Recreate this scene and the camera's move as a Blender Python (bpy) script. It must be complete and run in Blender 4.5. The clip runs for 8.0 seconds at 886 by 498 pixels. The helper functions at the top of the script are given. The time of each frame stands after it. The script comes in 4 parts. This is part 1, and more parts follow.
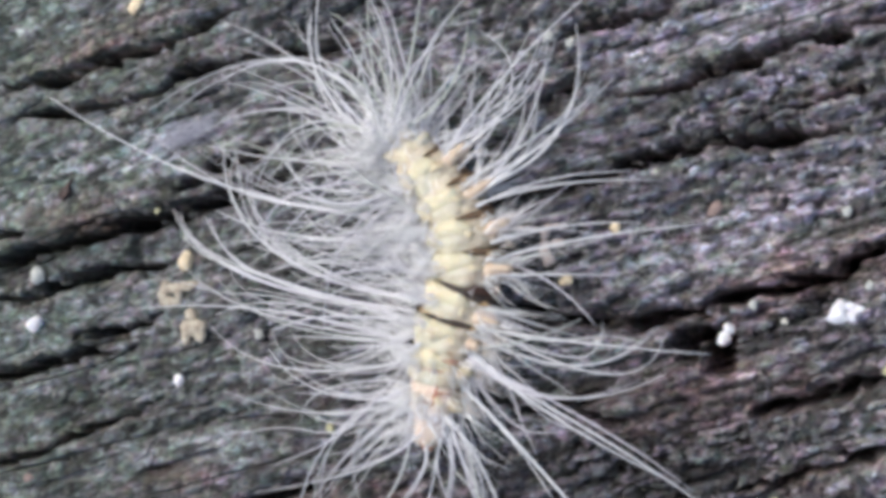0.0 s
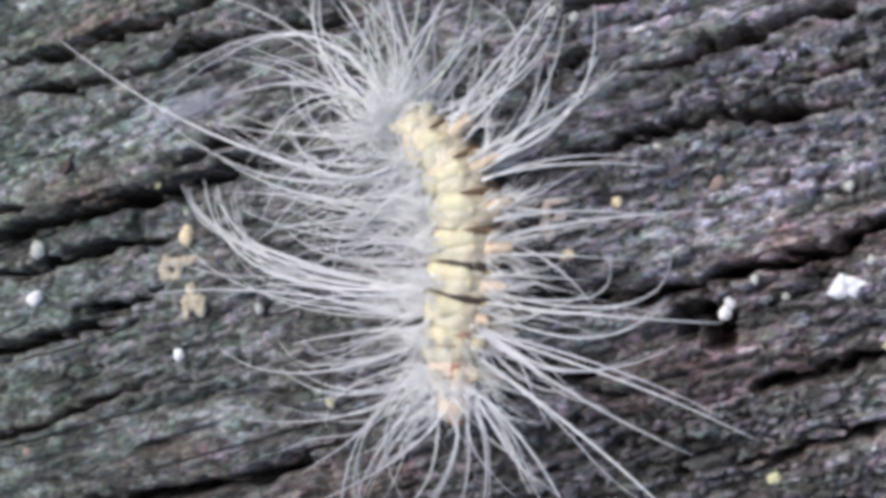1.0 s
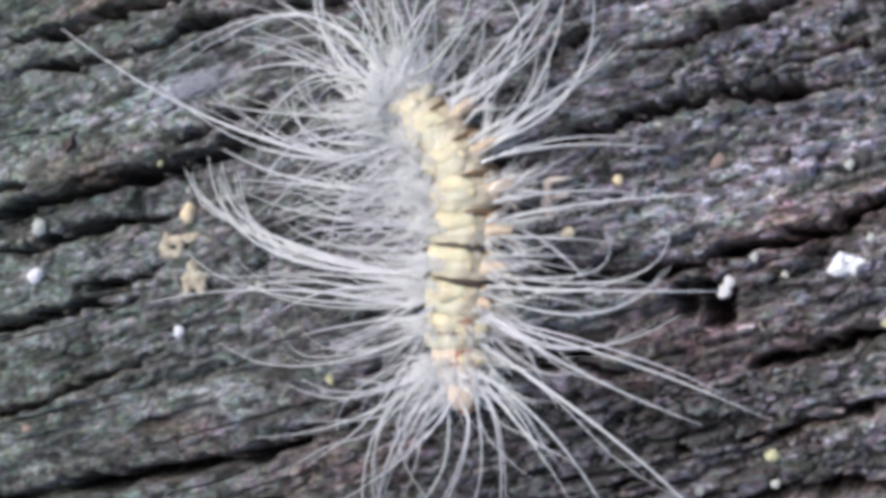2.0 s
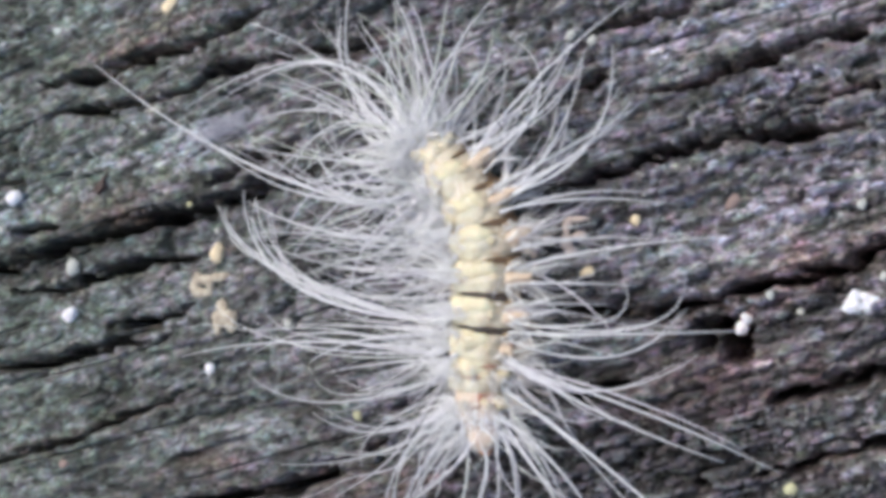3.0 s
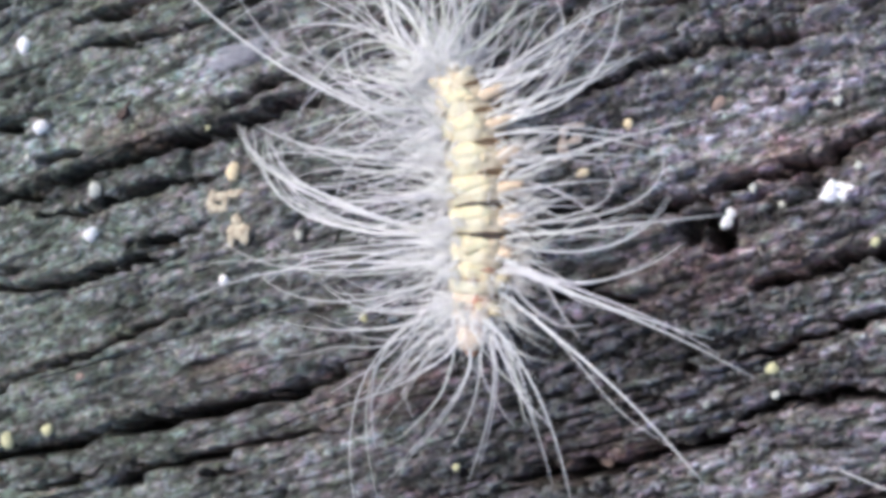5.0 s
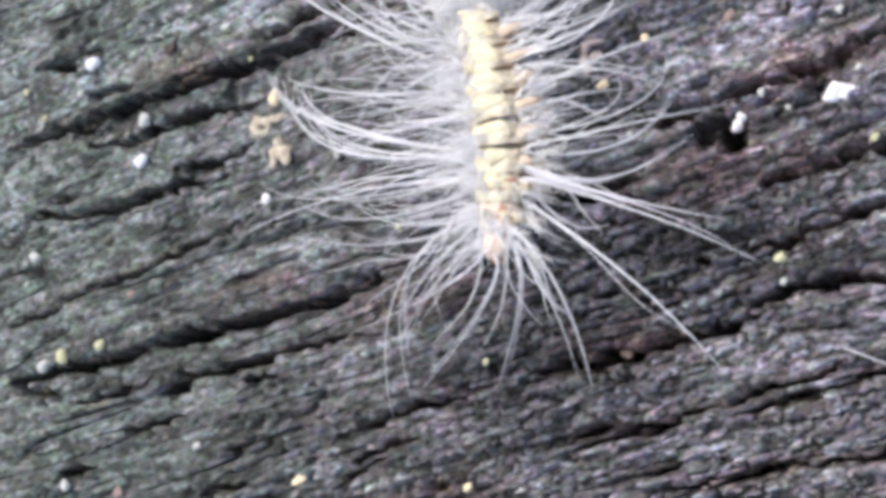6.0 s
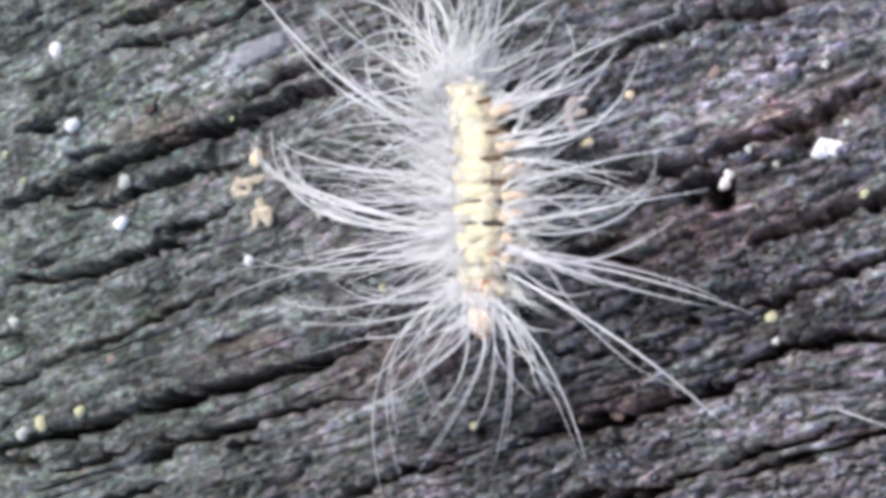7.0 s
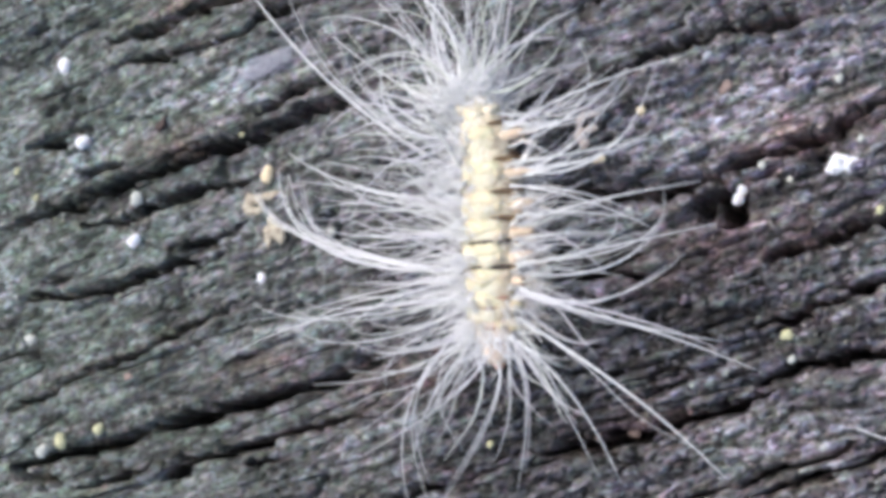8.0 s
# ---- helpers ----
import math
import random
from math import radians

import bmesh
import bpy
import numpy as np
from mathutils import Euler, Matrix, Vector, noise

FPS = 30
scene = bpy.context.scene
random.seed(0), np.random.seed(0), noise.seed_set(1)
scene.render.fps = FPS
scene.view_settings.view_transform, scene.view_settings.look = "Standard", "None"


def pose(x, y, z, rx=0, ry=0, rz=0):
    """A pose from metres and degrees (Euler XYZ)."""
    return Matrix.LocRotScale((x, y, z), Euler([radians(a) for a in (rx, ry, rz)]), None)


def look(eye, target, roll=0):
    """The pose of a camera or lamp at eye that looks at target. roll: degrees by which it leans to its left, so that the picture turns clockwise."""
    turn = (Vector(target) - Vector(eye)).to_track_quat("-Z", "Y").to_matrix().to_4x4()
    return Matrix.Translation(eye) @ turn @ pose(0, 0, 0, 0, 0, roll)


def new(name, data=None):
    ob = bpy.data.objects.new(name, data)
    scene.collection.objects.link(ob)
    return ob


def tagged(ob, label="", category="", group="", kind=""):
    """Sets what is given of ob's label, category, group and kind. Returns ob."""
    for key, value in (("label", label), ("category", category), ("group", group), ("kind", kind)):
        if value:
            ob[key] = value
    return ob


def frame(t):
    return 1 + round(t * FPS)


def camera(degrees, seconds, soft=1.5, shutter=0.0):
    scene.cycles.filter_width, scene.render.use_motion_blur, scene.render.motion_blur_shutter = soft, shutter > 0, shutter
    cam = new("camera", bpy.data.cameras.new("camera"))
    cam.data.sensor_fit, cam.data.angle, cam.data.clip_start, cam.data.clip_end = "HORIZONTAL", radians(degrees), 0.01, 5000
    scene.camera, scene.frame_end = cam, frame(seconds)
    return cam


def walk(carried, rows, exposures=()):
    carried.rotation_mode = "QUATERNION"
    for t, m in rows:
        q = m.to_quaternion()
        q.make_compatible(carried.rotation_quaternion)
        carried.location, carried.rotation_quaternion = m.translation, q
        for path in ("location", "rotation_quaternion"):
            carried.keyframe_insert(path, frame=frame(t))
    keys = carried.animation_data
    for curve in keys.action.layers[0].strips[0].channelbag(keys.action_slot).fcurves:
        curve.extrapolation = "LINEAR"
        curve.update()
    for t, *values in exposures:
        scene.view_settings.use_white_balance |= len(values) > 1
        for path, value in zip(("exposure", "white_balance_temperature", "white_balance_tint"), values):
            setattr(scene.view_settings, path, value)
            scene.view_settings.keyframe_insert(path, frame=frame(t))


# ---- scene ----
# A hairy caterpillar crawls over a weathered timber, seen from a hand's width. Lengths below are in millimetres.
MM = 0.001
cam = camera(40.0, 8.0, soft=4.7)
walk(cam, [
    (0, pose(0.04100, 0.00000, 0.09600, 1.72, 23.31, 0.00)),
    (0.2, pose(0.04029, -0.00051, 0.09732, 1.35, 22.88, 0.15)),
    (0.5, pose(0.04065, -0.00202, 0.09618, 1.73, 23.17, 0.47)),
    (1, pose(0.04066, -0.00201, 0.09608, 1.81, 23.17, 0.49)),
    (1.2, pose(0.04037, -0.00234, 0.09711, 1.70, 22.92, 0.54)),
    (2.3, pose(0.04101, -0.00444, 0.09616, 2.39, 23.38, 1.20)),
    (2.5, pose(0.04143, -0.00340, 0.09687, 2.40, 23.71, 0.88)),
    (2.7, pose(0.04142, -0.00272, 0.09792, 2.39, 23.77, 0.66)),
    (3, pose(0.04180, -0.00114, 0.09886, 1.99, 24.25, 0.21)),
    (3.5, pose(0.04152, -0.00293, 0.10124, 1.36, 24.70, 0.55)),
    (4, pose(0.04125, -0.00729, 0.10106, 1.80, 24.50, 1.60)),
    (4.2, pose(0.04084, -0.01029, 0.10208, 2.37, 24.43, 1.94)),
    (5.3, pose(0.04464, -0.01834, 0.10589, 6.06, 24.09, 0.89)),
    (5.5, pose(0.04467, -0.02088, 0.10819, 6.13, 24.31, 0.89)),
    (5.7, pose(0.04372, -0.02521, 0.11083, 6.45, 24.19, 0.91)),
    (5.9, pose(0.04535, -0.02828, 0.11131, 6.74, 24.64, 1.17)),
    (6, pose(0.04567, -0.02803, 0.11129, 6.47, 24.85, 1.07)),
    (6.1, pose(0.04627, -0.02869, 0.11071, 6.67, 24.95, 1.09)),
    (6.2, pose(0.04610, -0.02828, 0.11012, 7.07, 24.76, 1.02)),
    (6.3, pose(0.04648, -0.02669, 0.10818, 7.63, 24.85, 0.69)),
    (6.5, pose(0.04571, -0.02572, 0.10880, 8.00, 24.57, 0.30)),
    (7, pose(0.04532, -0.02587, 0.10942, 8.06, 24.49, 0.15)),
    (7.5, pose(0.04552, -0.02368, 0.10857, 7.18, 24.54, -0.34)),
    (8, pose(0.04588, -0.02060, 0.10940, 5.91, 25.45, -1.02)),
], exposures=[(0.0, 0.87, 6580, 8), (2.4, 0.91, 6580, 8), (4.2, 0.98, 6580, 8), (5.3, 1.20, 6650, 9), (6.0, 1.28, 6660, 10), (6.5, 1.28, 6660, 10), (7.2, 1.22, 6630, 9), (8.0, 1.17, 6580, 8)])

# ---- world, sun ----
world = bpy.data.worlds.new("overcast_sky")
scene.world = world
world.use_nodes = True
wn = world.node_tree.nodes
sky = wn.new("ShaderNodeTexSky")
sky.sky_type = "NISHITA"
sky.sun_disc = False
SUN_ELEVATION, SUN_AZIMUTH = radians(62), radians(-50)   # azimuth from +y, clockwise
sky.sun_elevation, sky.sun_rotation = SUN_ELEVATION, SUN_AZIMUTH
sky.air_density, sky.dust_density = 1.0, 4.0
wn["Background"].inputs["Strength"].default_value = 0.15
world.node_tree.links.new(sky.outputs["Color"], wn["Background"].inputs["Color"])
sun_data = bpy.data.lights.new("sun", "SUN")
sun_data.energy, sun_data.angle, sun_data.color = 1.2, radians(40), (1.0, 0.97, 0.92)
sun = new("sun", sun_data)
sun_way = Vector((math.sin(SUN_AZIMUTH) * math.cos(SUN_ELEVATION), math.cos(SUN_AZIMUTH) * math.cos(SUN_ELEVATION), math.sin(SUN_ELEVATION)))
sun.matrix_world = look(sun_way * 5.0, (0, 0, 0))


# ---- materials ----
def blank(name):
    m = bpy.data.materials.new(name)
    m.use_nodes = True
    return m, m.node_tree.nodes, m.node_tree.links, m.node_tree.nodes["Principled BSDF"]


def coords(nodes, links, scale=(1, 1, 1), turn=0.0):
    """Object coordinates in millimetres, turned about z and scaled."""
    tc, mp = nodes.new("ShaderNodeTexCoord"), nodes.new("ShaderNodeMapping")
    mp.vector_type = "POINT"
    tu = nodes.new("ShaderNodeMapping")
    tu.inputs["Rotation"].default_value = (0, 0, radians(turn))
    tu.inputs["Scale"].default_value = (1000, 1000, 1000)
    mp.inputs["Scale"].default_value = scale
    links.new(tc.outputs["Object"], tu.inputs["Vector"])
    links.new(tu.outputs["Vector"], mp.inputs["Vector"])
    return mp.outputs["Vector"]


def grain(nodes, links, vector, scale, detail=4.0, rough=0.6, warp=0.0):
    n = nodes.new("ShaderNodeTexNoise")
    n.inputs["Scale"].default_value, n.inputs["Detail"].default_value = scale, detail
    n.inputs["Roughness"].default_value, n.inputs["Distortion"].default_value = rough, warp
    links.new(vector, n.inputs["Vector"])
    return n.outputs["Fac"]


def ramp(nodes, links, fac, *stops):
    r = nodes.new("ShaderNodeValToRGB")
    e = r.color_ramp.elements
    while len(e) < len(stops):
        e.new(0.5)
    for el, (p, c) in zip(e, stops):
        el.position, el.color = p, (*c, 1)
    links.new(fac, r.inputs["Fac"])
    return r.outputs["Color"]


def mix(nodes, links, kind, fac, a, b):
    m = nodes.new("ShaderNodeMix")
    m.data_type, m.blend_type = "RGBA", kind
    for socket, value in ((m.inputs[0], fac), (m.inputs[6], a), (m.inputs[7], b)):
        if isinstance(value, (int, float)):
            socket.default_value = value
        elif isinstance(value, tuple):
            socket.default_value = (*value, 1)
        else:
            links.new(value, socket)
    return m.outputs[2]


def relief(nodes, links, shader, height, distance, strength=1.0):
    b = nodes.new("ShaderNodeBump")
    b.inputs["Distance"].default_value, b.inputs["Strength"].default_value = distance * MM, strength
    links.new(height, b.inputs["Height"])
    links.new(b.outputs["Normal"], shader.inputs["Normal"])


def weathered_wood():
    m, n, l, p = blank("weathered_wood")
    along = coords(n, l, (0.12, 0.9, 0.9), -14)
    flat = coords(n, l, (1, 1, 1))
    streak = grain(n, l, along, 1.1, 6, 0.65, 0.6)
    speckle = grain(n, l, coords(n, l, (0.6, 1.2, 1.2), -14), 1.5, 7, 0.76, 0.5)
    flake, bare = n.new("ShaderNodeAttribute"), n.new("ShaderNodeAttribute")
    flake.attribute_name, bare.attribute_name = "flake", "bare"
    base = ramp(n, l, streak, (0.28, (0.045, 0.045, 0.046)), (0.5, (0.115, 0.114, 0.117)), (0.72, (0.205, 0.203, 0.209)))
    dots = ramp(n, l, speckle, (0.37, (0.22, 0.215, 0.22)), (0.46, (0.72, 0.705, 0.725)), (0.54, (1.22, 1.21, 1.24)), (0.66, (2.2, 2.2, 2.26)))
    both = mix(n, l, "MULTIPLY", 1.0, base, dots)
    # each lifted scale has weathered to its own grey
    scale = n.new("ShaderNodeMapRange")
    scale.inputs["From Min"].default_value, scale.inputs["From Max"].default_value = -0.8, 0.8
    l.new(flake.outputs["Fac"], scale.inputs["Value"])
    both = mix(n, l, "MULTIPLY", 1.0, both, ramp(n, l, scale.outputs["Result"], (0.0, (0.30, 0.31, 0.30)), (0.3, (0.78, 0.78, 0.745)), (0.5, (1.16, 1.18, 1.17)), (0.7, (1.38, 1.36, 1.43)), (1.0, (1.85, 1.87, 1.93))))
    # browner wood in the splits
    young = n.new("ShaderNodeMath")
    young.operation = "MULTIPLY"
    l.new(bare.outputs["Fac"], young.inputs[0])
    l.new(ramp(n, l, grain(n, l, along, 0.8, 4, 0.65, 0.5), (0.40, (0, 0, 0)), (0.58, (1, 1, 1))), young.inputs[1])
    both = mix(n, l, "MULTIPLY", young.outputs["Value"], both, (1.24, 0.98, 0.84))
    # broad paler and darker patches
    both = mix(n, l, "MULTIPLY", 1.0, both, ramp(n, l, grain(n, l, coords(n, l, (0.28, 0.8, 0.8), -14), 0.38, 3, 0.6, 0.4), (0.36, (0.68, 0.68, 0.66)), (0.5, (1.0, 1.0, 1.0)), (0.64, (1.32, 1.31, 1.36))))
    # a thin green film of algae towards one end of the timber
    cut, film = n.new("ShaderNodeSeparateXYZ"), n.new("ShaderNodeMapRange")
    l.new(flat, cut.inputs["Vector"])
    ragged = n.new("ShaderNodeMath")
    ragged.operation = "MULTIPLY_ADD"
    l.new(grain(n, l, flat, 0.12, 3, 0.6), ragged.inputs[0])
    ragged.inputs[1].default_value = 40.0
    l.new(cut.outputs["X"], ragged.inputs[2])
    film.inputs["From Min"].default_value, film.inputs["From Max"].default_value = -25.0, 30.0
    l.new(ragged.outputs["Value"], film.inputs["Value"])
    tint = ramp(n, l, film.outputs["Result"], (0.0, (0.91, 1.05, 0.93)), (0.5, (0.98, 1.01, 0.985)), (1.0, (1.12, 1.125, 1.165)))
    both = mix(n, l, "MULTIPLY", 1.0, both, tint)
    # darker and paler patches along the grain; shade of hollows is painted into some
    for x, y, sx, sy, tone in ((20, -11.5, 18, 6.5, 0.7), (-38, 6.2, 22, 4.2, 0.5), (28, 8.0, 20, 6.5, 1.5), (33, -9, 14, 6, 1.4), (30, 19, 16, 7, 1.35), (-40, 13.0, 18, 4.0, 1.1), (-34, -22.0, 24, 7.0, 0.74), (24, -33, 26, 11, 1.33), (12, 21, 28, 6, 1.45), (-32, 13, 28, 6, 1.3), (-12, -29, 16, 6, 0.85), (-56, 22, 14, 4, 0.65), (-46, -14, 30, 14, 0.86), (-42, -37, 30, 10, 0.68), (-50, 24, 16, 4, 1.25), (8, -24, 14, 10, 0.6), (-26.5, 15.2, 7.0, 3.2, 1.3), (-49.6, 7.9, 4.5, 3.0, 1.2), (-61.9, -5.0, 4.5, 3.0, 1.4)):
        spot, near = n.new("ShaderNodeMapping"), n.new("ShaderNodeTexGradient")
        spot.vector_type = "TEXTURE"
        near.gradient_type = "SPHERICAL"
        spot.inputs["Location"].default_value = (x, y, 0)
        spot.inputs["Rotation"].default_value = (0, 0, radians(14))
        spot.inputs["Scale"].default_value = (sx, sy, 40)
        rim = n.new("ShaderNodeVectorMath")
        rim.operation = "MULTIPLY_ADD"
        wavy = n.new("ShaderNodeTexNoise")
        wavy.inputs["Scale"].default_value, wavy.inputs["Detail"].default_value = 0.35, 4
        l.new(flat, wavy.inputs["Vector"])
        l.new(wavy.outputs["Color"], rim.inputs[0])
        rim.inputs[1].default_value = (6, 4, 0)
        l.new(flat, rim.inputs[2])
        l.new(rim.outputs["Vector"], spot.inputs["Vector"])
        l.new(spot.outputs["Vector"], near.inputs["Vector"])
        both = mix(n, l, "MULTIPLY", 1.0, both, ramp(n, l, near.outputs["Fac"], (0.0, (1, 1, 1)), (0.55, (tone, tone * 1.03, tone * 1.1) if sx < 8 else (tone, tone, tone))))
    # rusty stains from tannin
    frayed, uneven = n.new("ShaderNodeVectorMath"), n.new("ShaderNodeTexNoise")
    frayed.operation = "MULTIPLY_ADD"
    frayed.inputs[1].default_value = (12, 7, 0)
    uneven.inputs["Scale"].default_value, uneven.inputs["Detail"].default_value = 0.3, 5
    l.new(flat, uneven.inputs["Vector"])
    l.new(uneven.outputs["Color"], frayed.inputs[0])
    l.new(flat, frayed.inputs[2])
    for x, y, sx, sy in ((-41, 6.8, 9, 2.6), (-37, 24, 12, 3), (12.3, -24.7, 10, 2.8), (-29, -18.5, 8, 1.6), (-6, -40, 9, 3), (-8.5, -20, 12, 3.4), (21, -8.5, 12, 4.5), (30, 1, 10, 3)):
        spot, near = n.new("ShaderNodeMapping"), n.new("ShaderNodeTexGradient")
        spot.vector_type, near.gradient_type = "TEXTURE", "SPHERICAL"
        spot.inputs["Location"].default_value, spot.inputs["Rotation"].default_value, spot.inputs["Scale"].default_value = (x + 6, y + 3.5, 0), (0, 0, radians(14)), (sx * 1.3, sy * 1.5, 40)
        l.new(frayed.outputs["Vector"], spot.inputs["Vector"])
        l.new(spot.outputs["Vector"], near.inputs["Vector"])
        patchy = n.new("ShaderNodeMath")
        patchy.operation = "MULTIPLY"
        l.new(near.outputs["Fac"], patchy.inputs[0])
        l.new(grain(n, l, along, 1.3, 5, 0.7, 0.6), patchy.inputs[1])
        both = mix(n, l, "MULTIPLY", 1.0, both, ramp(n, l, patchy.outputs["Value"], (0.12, (1, 1, 1)), (0.45, (1.14, 0.91, 0.85))))
    hue = ramp(n, l, grain(n, l, coords(n, l, (0.35, 1, 1), -14), 0.55, 5, 0.65, 0.5), (0.36, (0.93, 1.04, 0.96)), (0.5, (1, 1, 1)), (0.60, (1.03, 0.98, 1.05)), (0.72, (1.12, 0.99, 0.93)))
    both = mix(n, l, "MULTIPLY", 1.0, both, hue)
    # fine flecks of lichen and tannin, each of its own tint
    fleck, tinted = n.new("ShaderNodeTexNoise"), n.new("ShaderNodeVectorMath")
    fleck.inputs["Scale"].default_value, fleck.inputs["Detail"].default_value, fleck.inputs["Roughness"].default_value = 1.2, 4, 0.65
    l.new(coords(n, l, (0.75, 1.0, 1.0), -14), fleck.inputs["Vector"])
    tinted.operation = "MULTIPLY_ADD"
    tinted.inputs[1].default_value, tinted.inputs[2].default_value = (0.95, 0.8, 0.85), (0.525, 0.60, 0.575)
    l.new(fleck.outputs["Color"], tinted.inputs[0])
    both = mix(n, l, "MULTIPLY", 1.0, both, tinted.outputs["Vector"])
    rust = ramp(n, l, grain(n, l, along, 0.55, 5, 0.7, 0.8), (0.62, (0, 0, 0)), (0.80, (1, 1, 1)))
    sep = mix(n, l, "MIX", rust, both, (0.085, 0.048, 0.040))
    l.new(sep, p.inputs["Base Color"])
    p.inputs["Roughness"].default_value = 0.72
    p.inputs["Specular IOR Level"].default_value = 0.28
    relief(n, l, p, grain(n, l, coords(n, l, (0.55, 1.0, 1.0), -14), 2.6, 6, 0.75), 0.44, 1.0)
    return m


def plain(name, light, dark, scale=2.0, rough=0.6, bump=0.1, soft=0.0, gloss=0.4):
    """A mottled two-tone surface with fine relief."""
    m, n, l, p = blank(name)
    v = coords(n, l)
    l.new(ramp(n, l, grain(n, l, v, scale, 5, 0.65), (0.32, dark), (0.68, light)), p.inputs["Base Color"])
    p.inputs["Roughness"].default_value, p.inputs["Specular IOR Level"].default_value = rough, gloss
    if soft:
        p.inputs["Subsurface Weight"].default_value = soft
        p.inputs["Subsurface Radius"].default_value = (1.0, 0.6, 0.35)
        p.inputs["Subsurface Scale"].default_value = 0.6 * MM
    relief(n, l, p, grain(n, l, v, scale * 2.5, 4, 0.6), bump)
    return m


def bristle_material(name, *tones):
    """Pale translucent hair; each hair has its own tint."""
    m, n, l, p = blank(name)
    each = n.new("ShaderNodeNewGeometry")
    tone = ramp(n, l, each.outputs["Random Per Island"], *((k / max(1, len(tones) - 1), c) for k, c in enumerate(tones)))
    l.new(tone, p.inputs["Base Color"])
    p.inputs["Roughness"].default_value, p.inputs["Specular IOR Level"].default_value = 0.35, 0.5
    clear, both = n.new("ShaderNodeBsdfTranslucent"), n.new("ShaderNodeMixShader")
    l.new(tone, clear.inputs["Color"])
    both.inputs["Fac"].default_value = 0.15
    l.new(p.outputs["BSDF"], both.inputs[1])
    l.new(clear.outputs["BSDF"], both.inputs[2])
    l.new(both.outputs["Shader"], n["Material Output"].inputs["Surface"])
    return m


WOOD = weathered_wood()
EARTH = plain("earth", (0.16, 0.12, 0.09), (0.06, 0.045, 0.035), 0.05, 0.9, 2.0)


def fold_material(name, pale, dark, edge, middle=0.7):
    """Skin of the rings and between them: pale on the left of the back, towards the right flank pigmented, with shade
    painted in.
    """
    m, n, l, p = blank(name)
    v = coords(n, l)
    cut = n.new("ShaderNodeSeparateXYZ")
    l.new(v, cut.inputs["Vector"])
    ragged = n.new("ShaderNodeMath")
    ragged.operation = "MULTIPLY_ADD"
    l.new(grain(n, l, v, 1.3, 4, 0.6), ragged.inputs[0])
    ragged.inputs[1].default_value = 1.8
    l.new(cut.outputs["X"], ragged.inputs[2])
    span = n.new("ShaderNodeMapRange")
    span.inputs["From Min"].default_value, span.inputs["From Max"].default_value = edge + 0.4, edge + 1.6
    l.new(ragged.outputs["Value"], span.inputs["Value"])
    hide = ramp(n, l, span.outputs["Result"], (0.0, pale), (0.45, tuple((a + c) / 2 * middle for a, c in zip(pale, dark))), (1.0, dark))
    # whitish blotches and tan pores
    hide = mix(n, l, "MULTIPLY", 1.0, hide, ramp(n, l, grain(n, l, v, 0.9, 4, 0.65, 0.4), (0.34, (0.84, 0.80, 0.74)), (0.5, (1.0, 1.0, 1.0)), (0.66, (1.14, 1.16, 1.22))))
    l.new(hide, p.inputs["Base Color"])
    p.inputs["Roughness"].default_value = 0.55
    p.inputs["Subsurface Weight"].default_value = 0.3
    p.inputs["Subsurface Radius"].default_value = (1.0, 0.6, 0.35)
    p.inputs["Subsurface Scale"].default_value = 0.5 * MM
    relief(n, l, p, grain(n, l, v, 3.0, 4, 0.6), 0.06)
    return m


# the folds' dark right ends paint the shade of the gaps over brown skin
FOLD = fold_material("brown_fold", (0.48, 0.43, 0.33), (0.13, 0.075, 0.042), 2.2)
SKIN = fold_material("cream_skin", (0.435, 0.41, 0.312), (0.39, 0.335, 0.25), 1.0, 0.97)
# yellow lip, lightened so its colour carries the highlight along each ring
CREST = plain("yellow_crest", (0.52, 0.49, 0.35), (0.42, 0.375, 0.255), 0.9, 0.55, 0.05, 0.4)
BLACK_FOLD = fold_material("black_fold", (0.42, 0.32, 0.20), (0.06, 0.025, 0.013), 0.6)
BLACK = plain("black_marking", (0.045, 0.028, 0.018), (0.012, 0.009, 0.008), 1.2, 0.6, 0.08)
BROWN = plain("brown_marking", (0.15, 0.09, 0.045), (0.04, 0.023, 0.013), 1.4, 0.6, 0.08)
DAPPLE = plain("brown_dapple", (0.33, 0.205, 0.145), (0.17, 0.085, 0.055), 1.6, 0.6, 0.08)
RED = plain("red_stripe", (0.36, 0.10, 0.06), (0.18, 0.05, 0.035), 1.5, 0.5, 0.05)
WART = plain("tan_wart", (0.52, 0.435, 0.335), (0.43, 0.335, 0.25), 1.5, 0.5, 0.1, 0.2)
CREAM = plain("cream_wart", (0.48, 0.43, 0.31), (0.41, 0.345, 0.23), 1.3, 0.5, 0.1, 0.2)
TAIL = plain("tail_skin", (0.66, 0.60, 0.46), (0.56, 0.49, 0.35), 1.1, 0.55, 0.1, 0.2)
OCHRE = plain("ochre_wart", (0.31, 0.22, 0.12), (0.18, 0.12, 0.06), 1.5, 0.45, 0.1, 0.15)
HEAD = plain("rust_head", (0.44, 0.26, 0.17), (0.34, 0.17, 0.11), 1.0, 0.4, 0.06, 0.1, 0.5)
FORE = plain("fore_skin", (0.515, 0.465, 0.385), (0.45, 0.345, 0.28), 0.9, 0.55, 0.1, 0.2)
HAIR = bristle_material("white_bristle", (0.41, 0.45, 0.385), (0.455, 0.475, 0.475), (0.535, 0.54, 0.57), (0.47, 0.455, 0.51))
FUZZ = bristle_material("fuzz", (0.74, 0.755, 0.73), (0.84, 0.845, 0.86), (0.79, 0.775, 0.83))
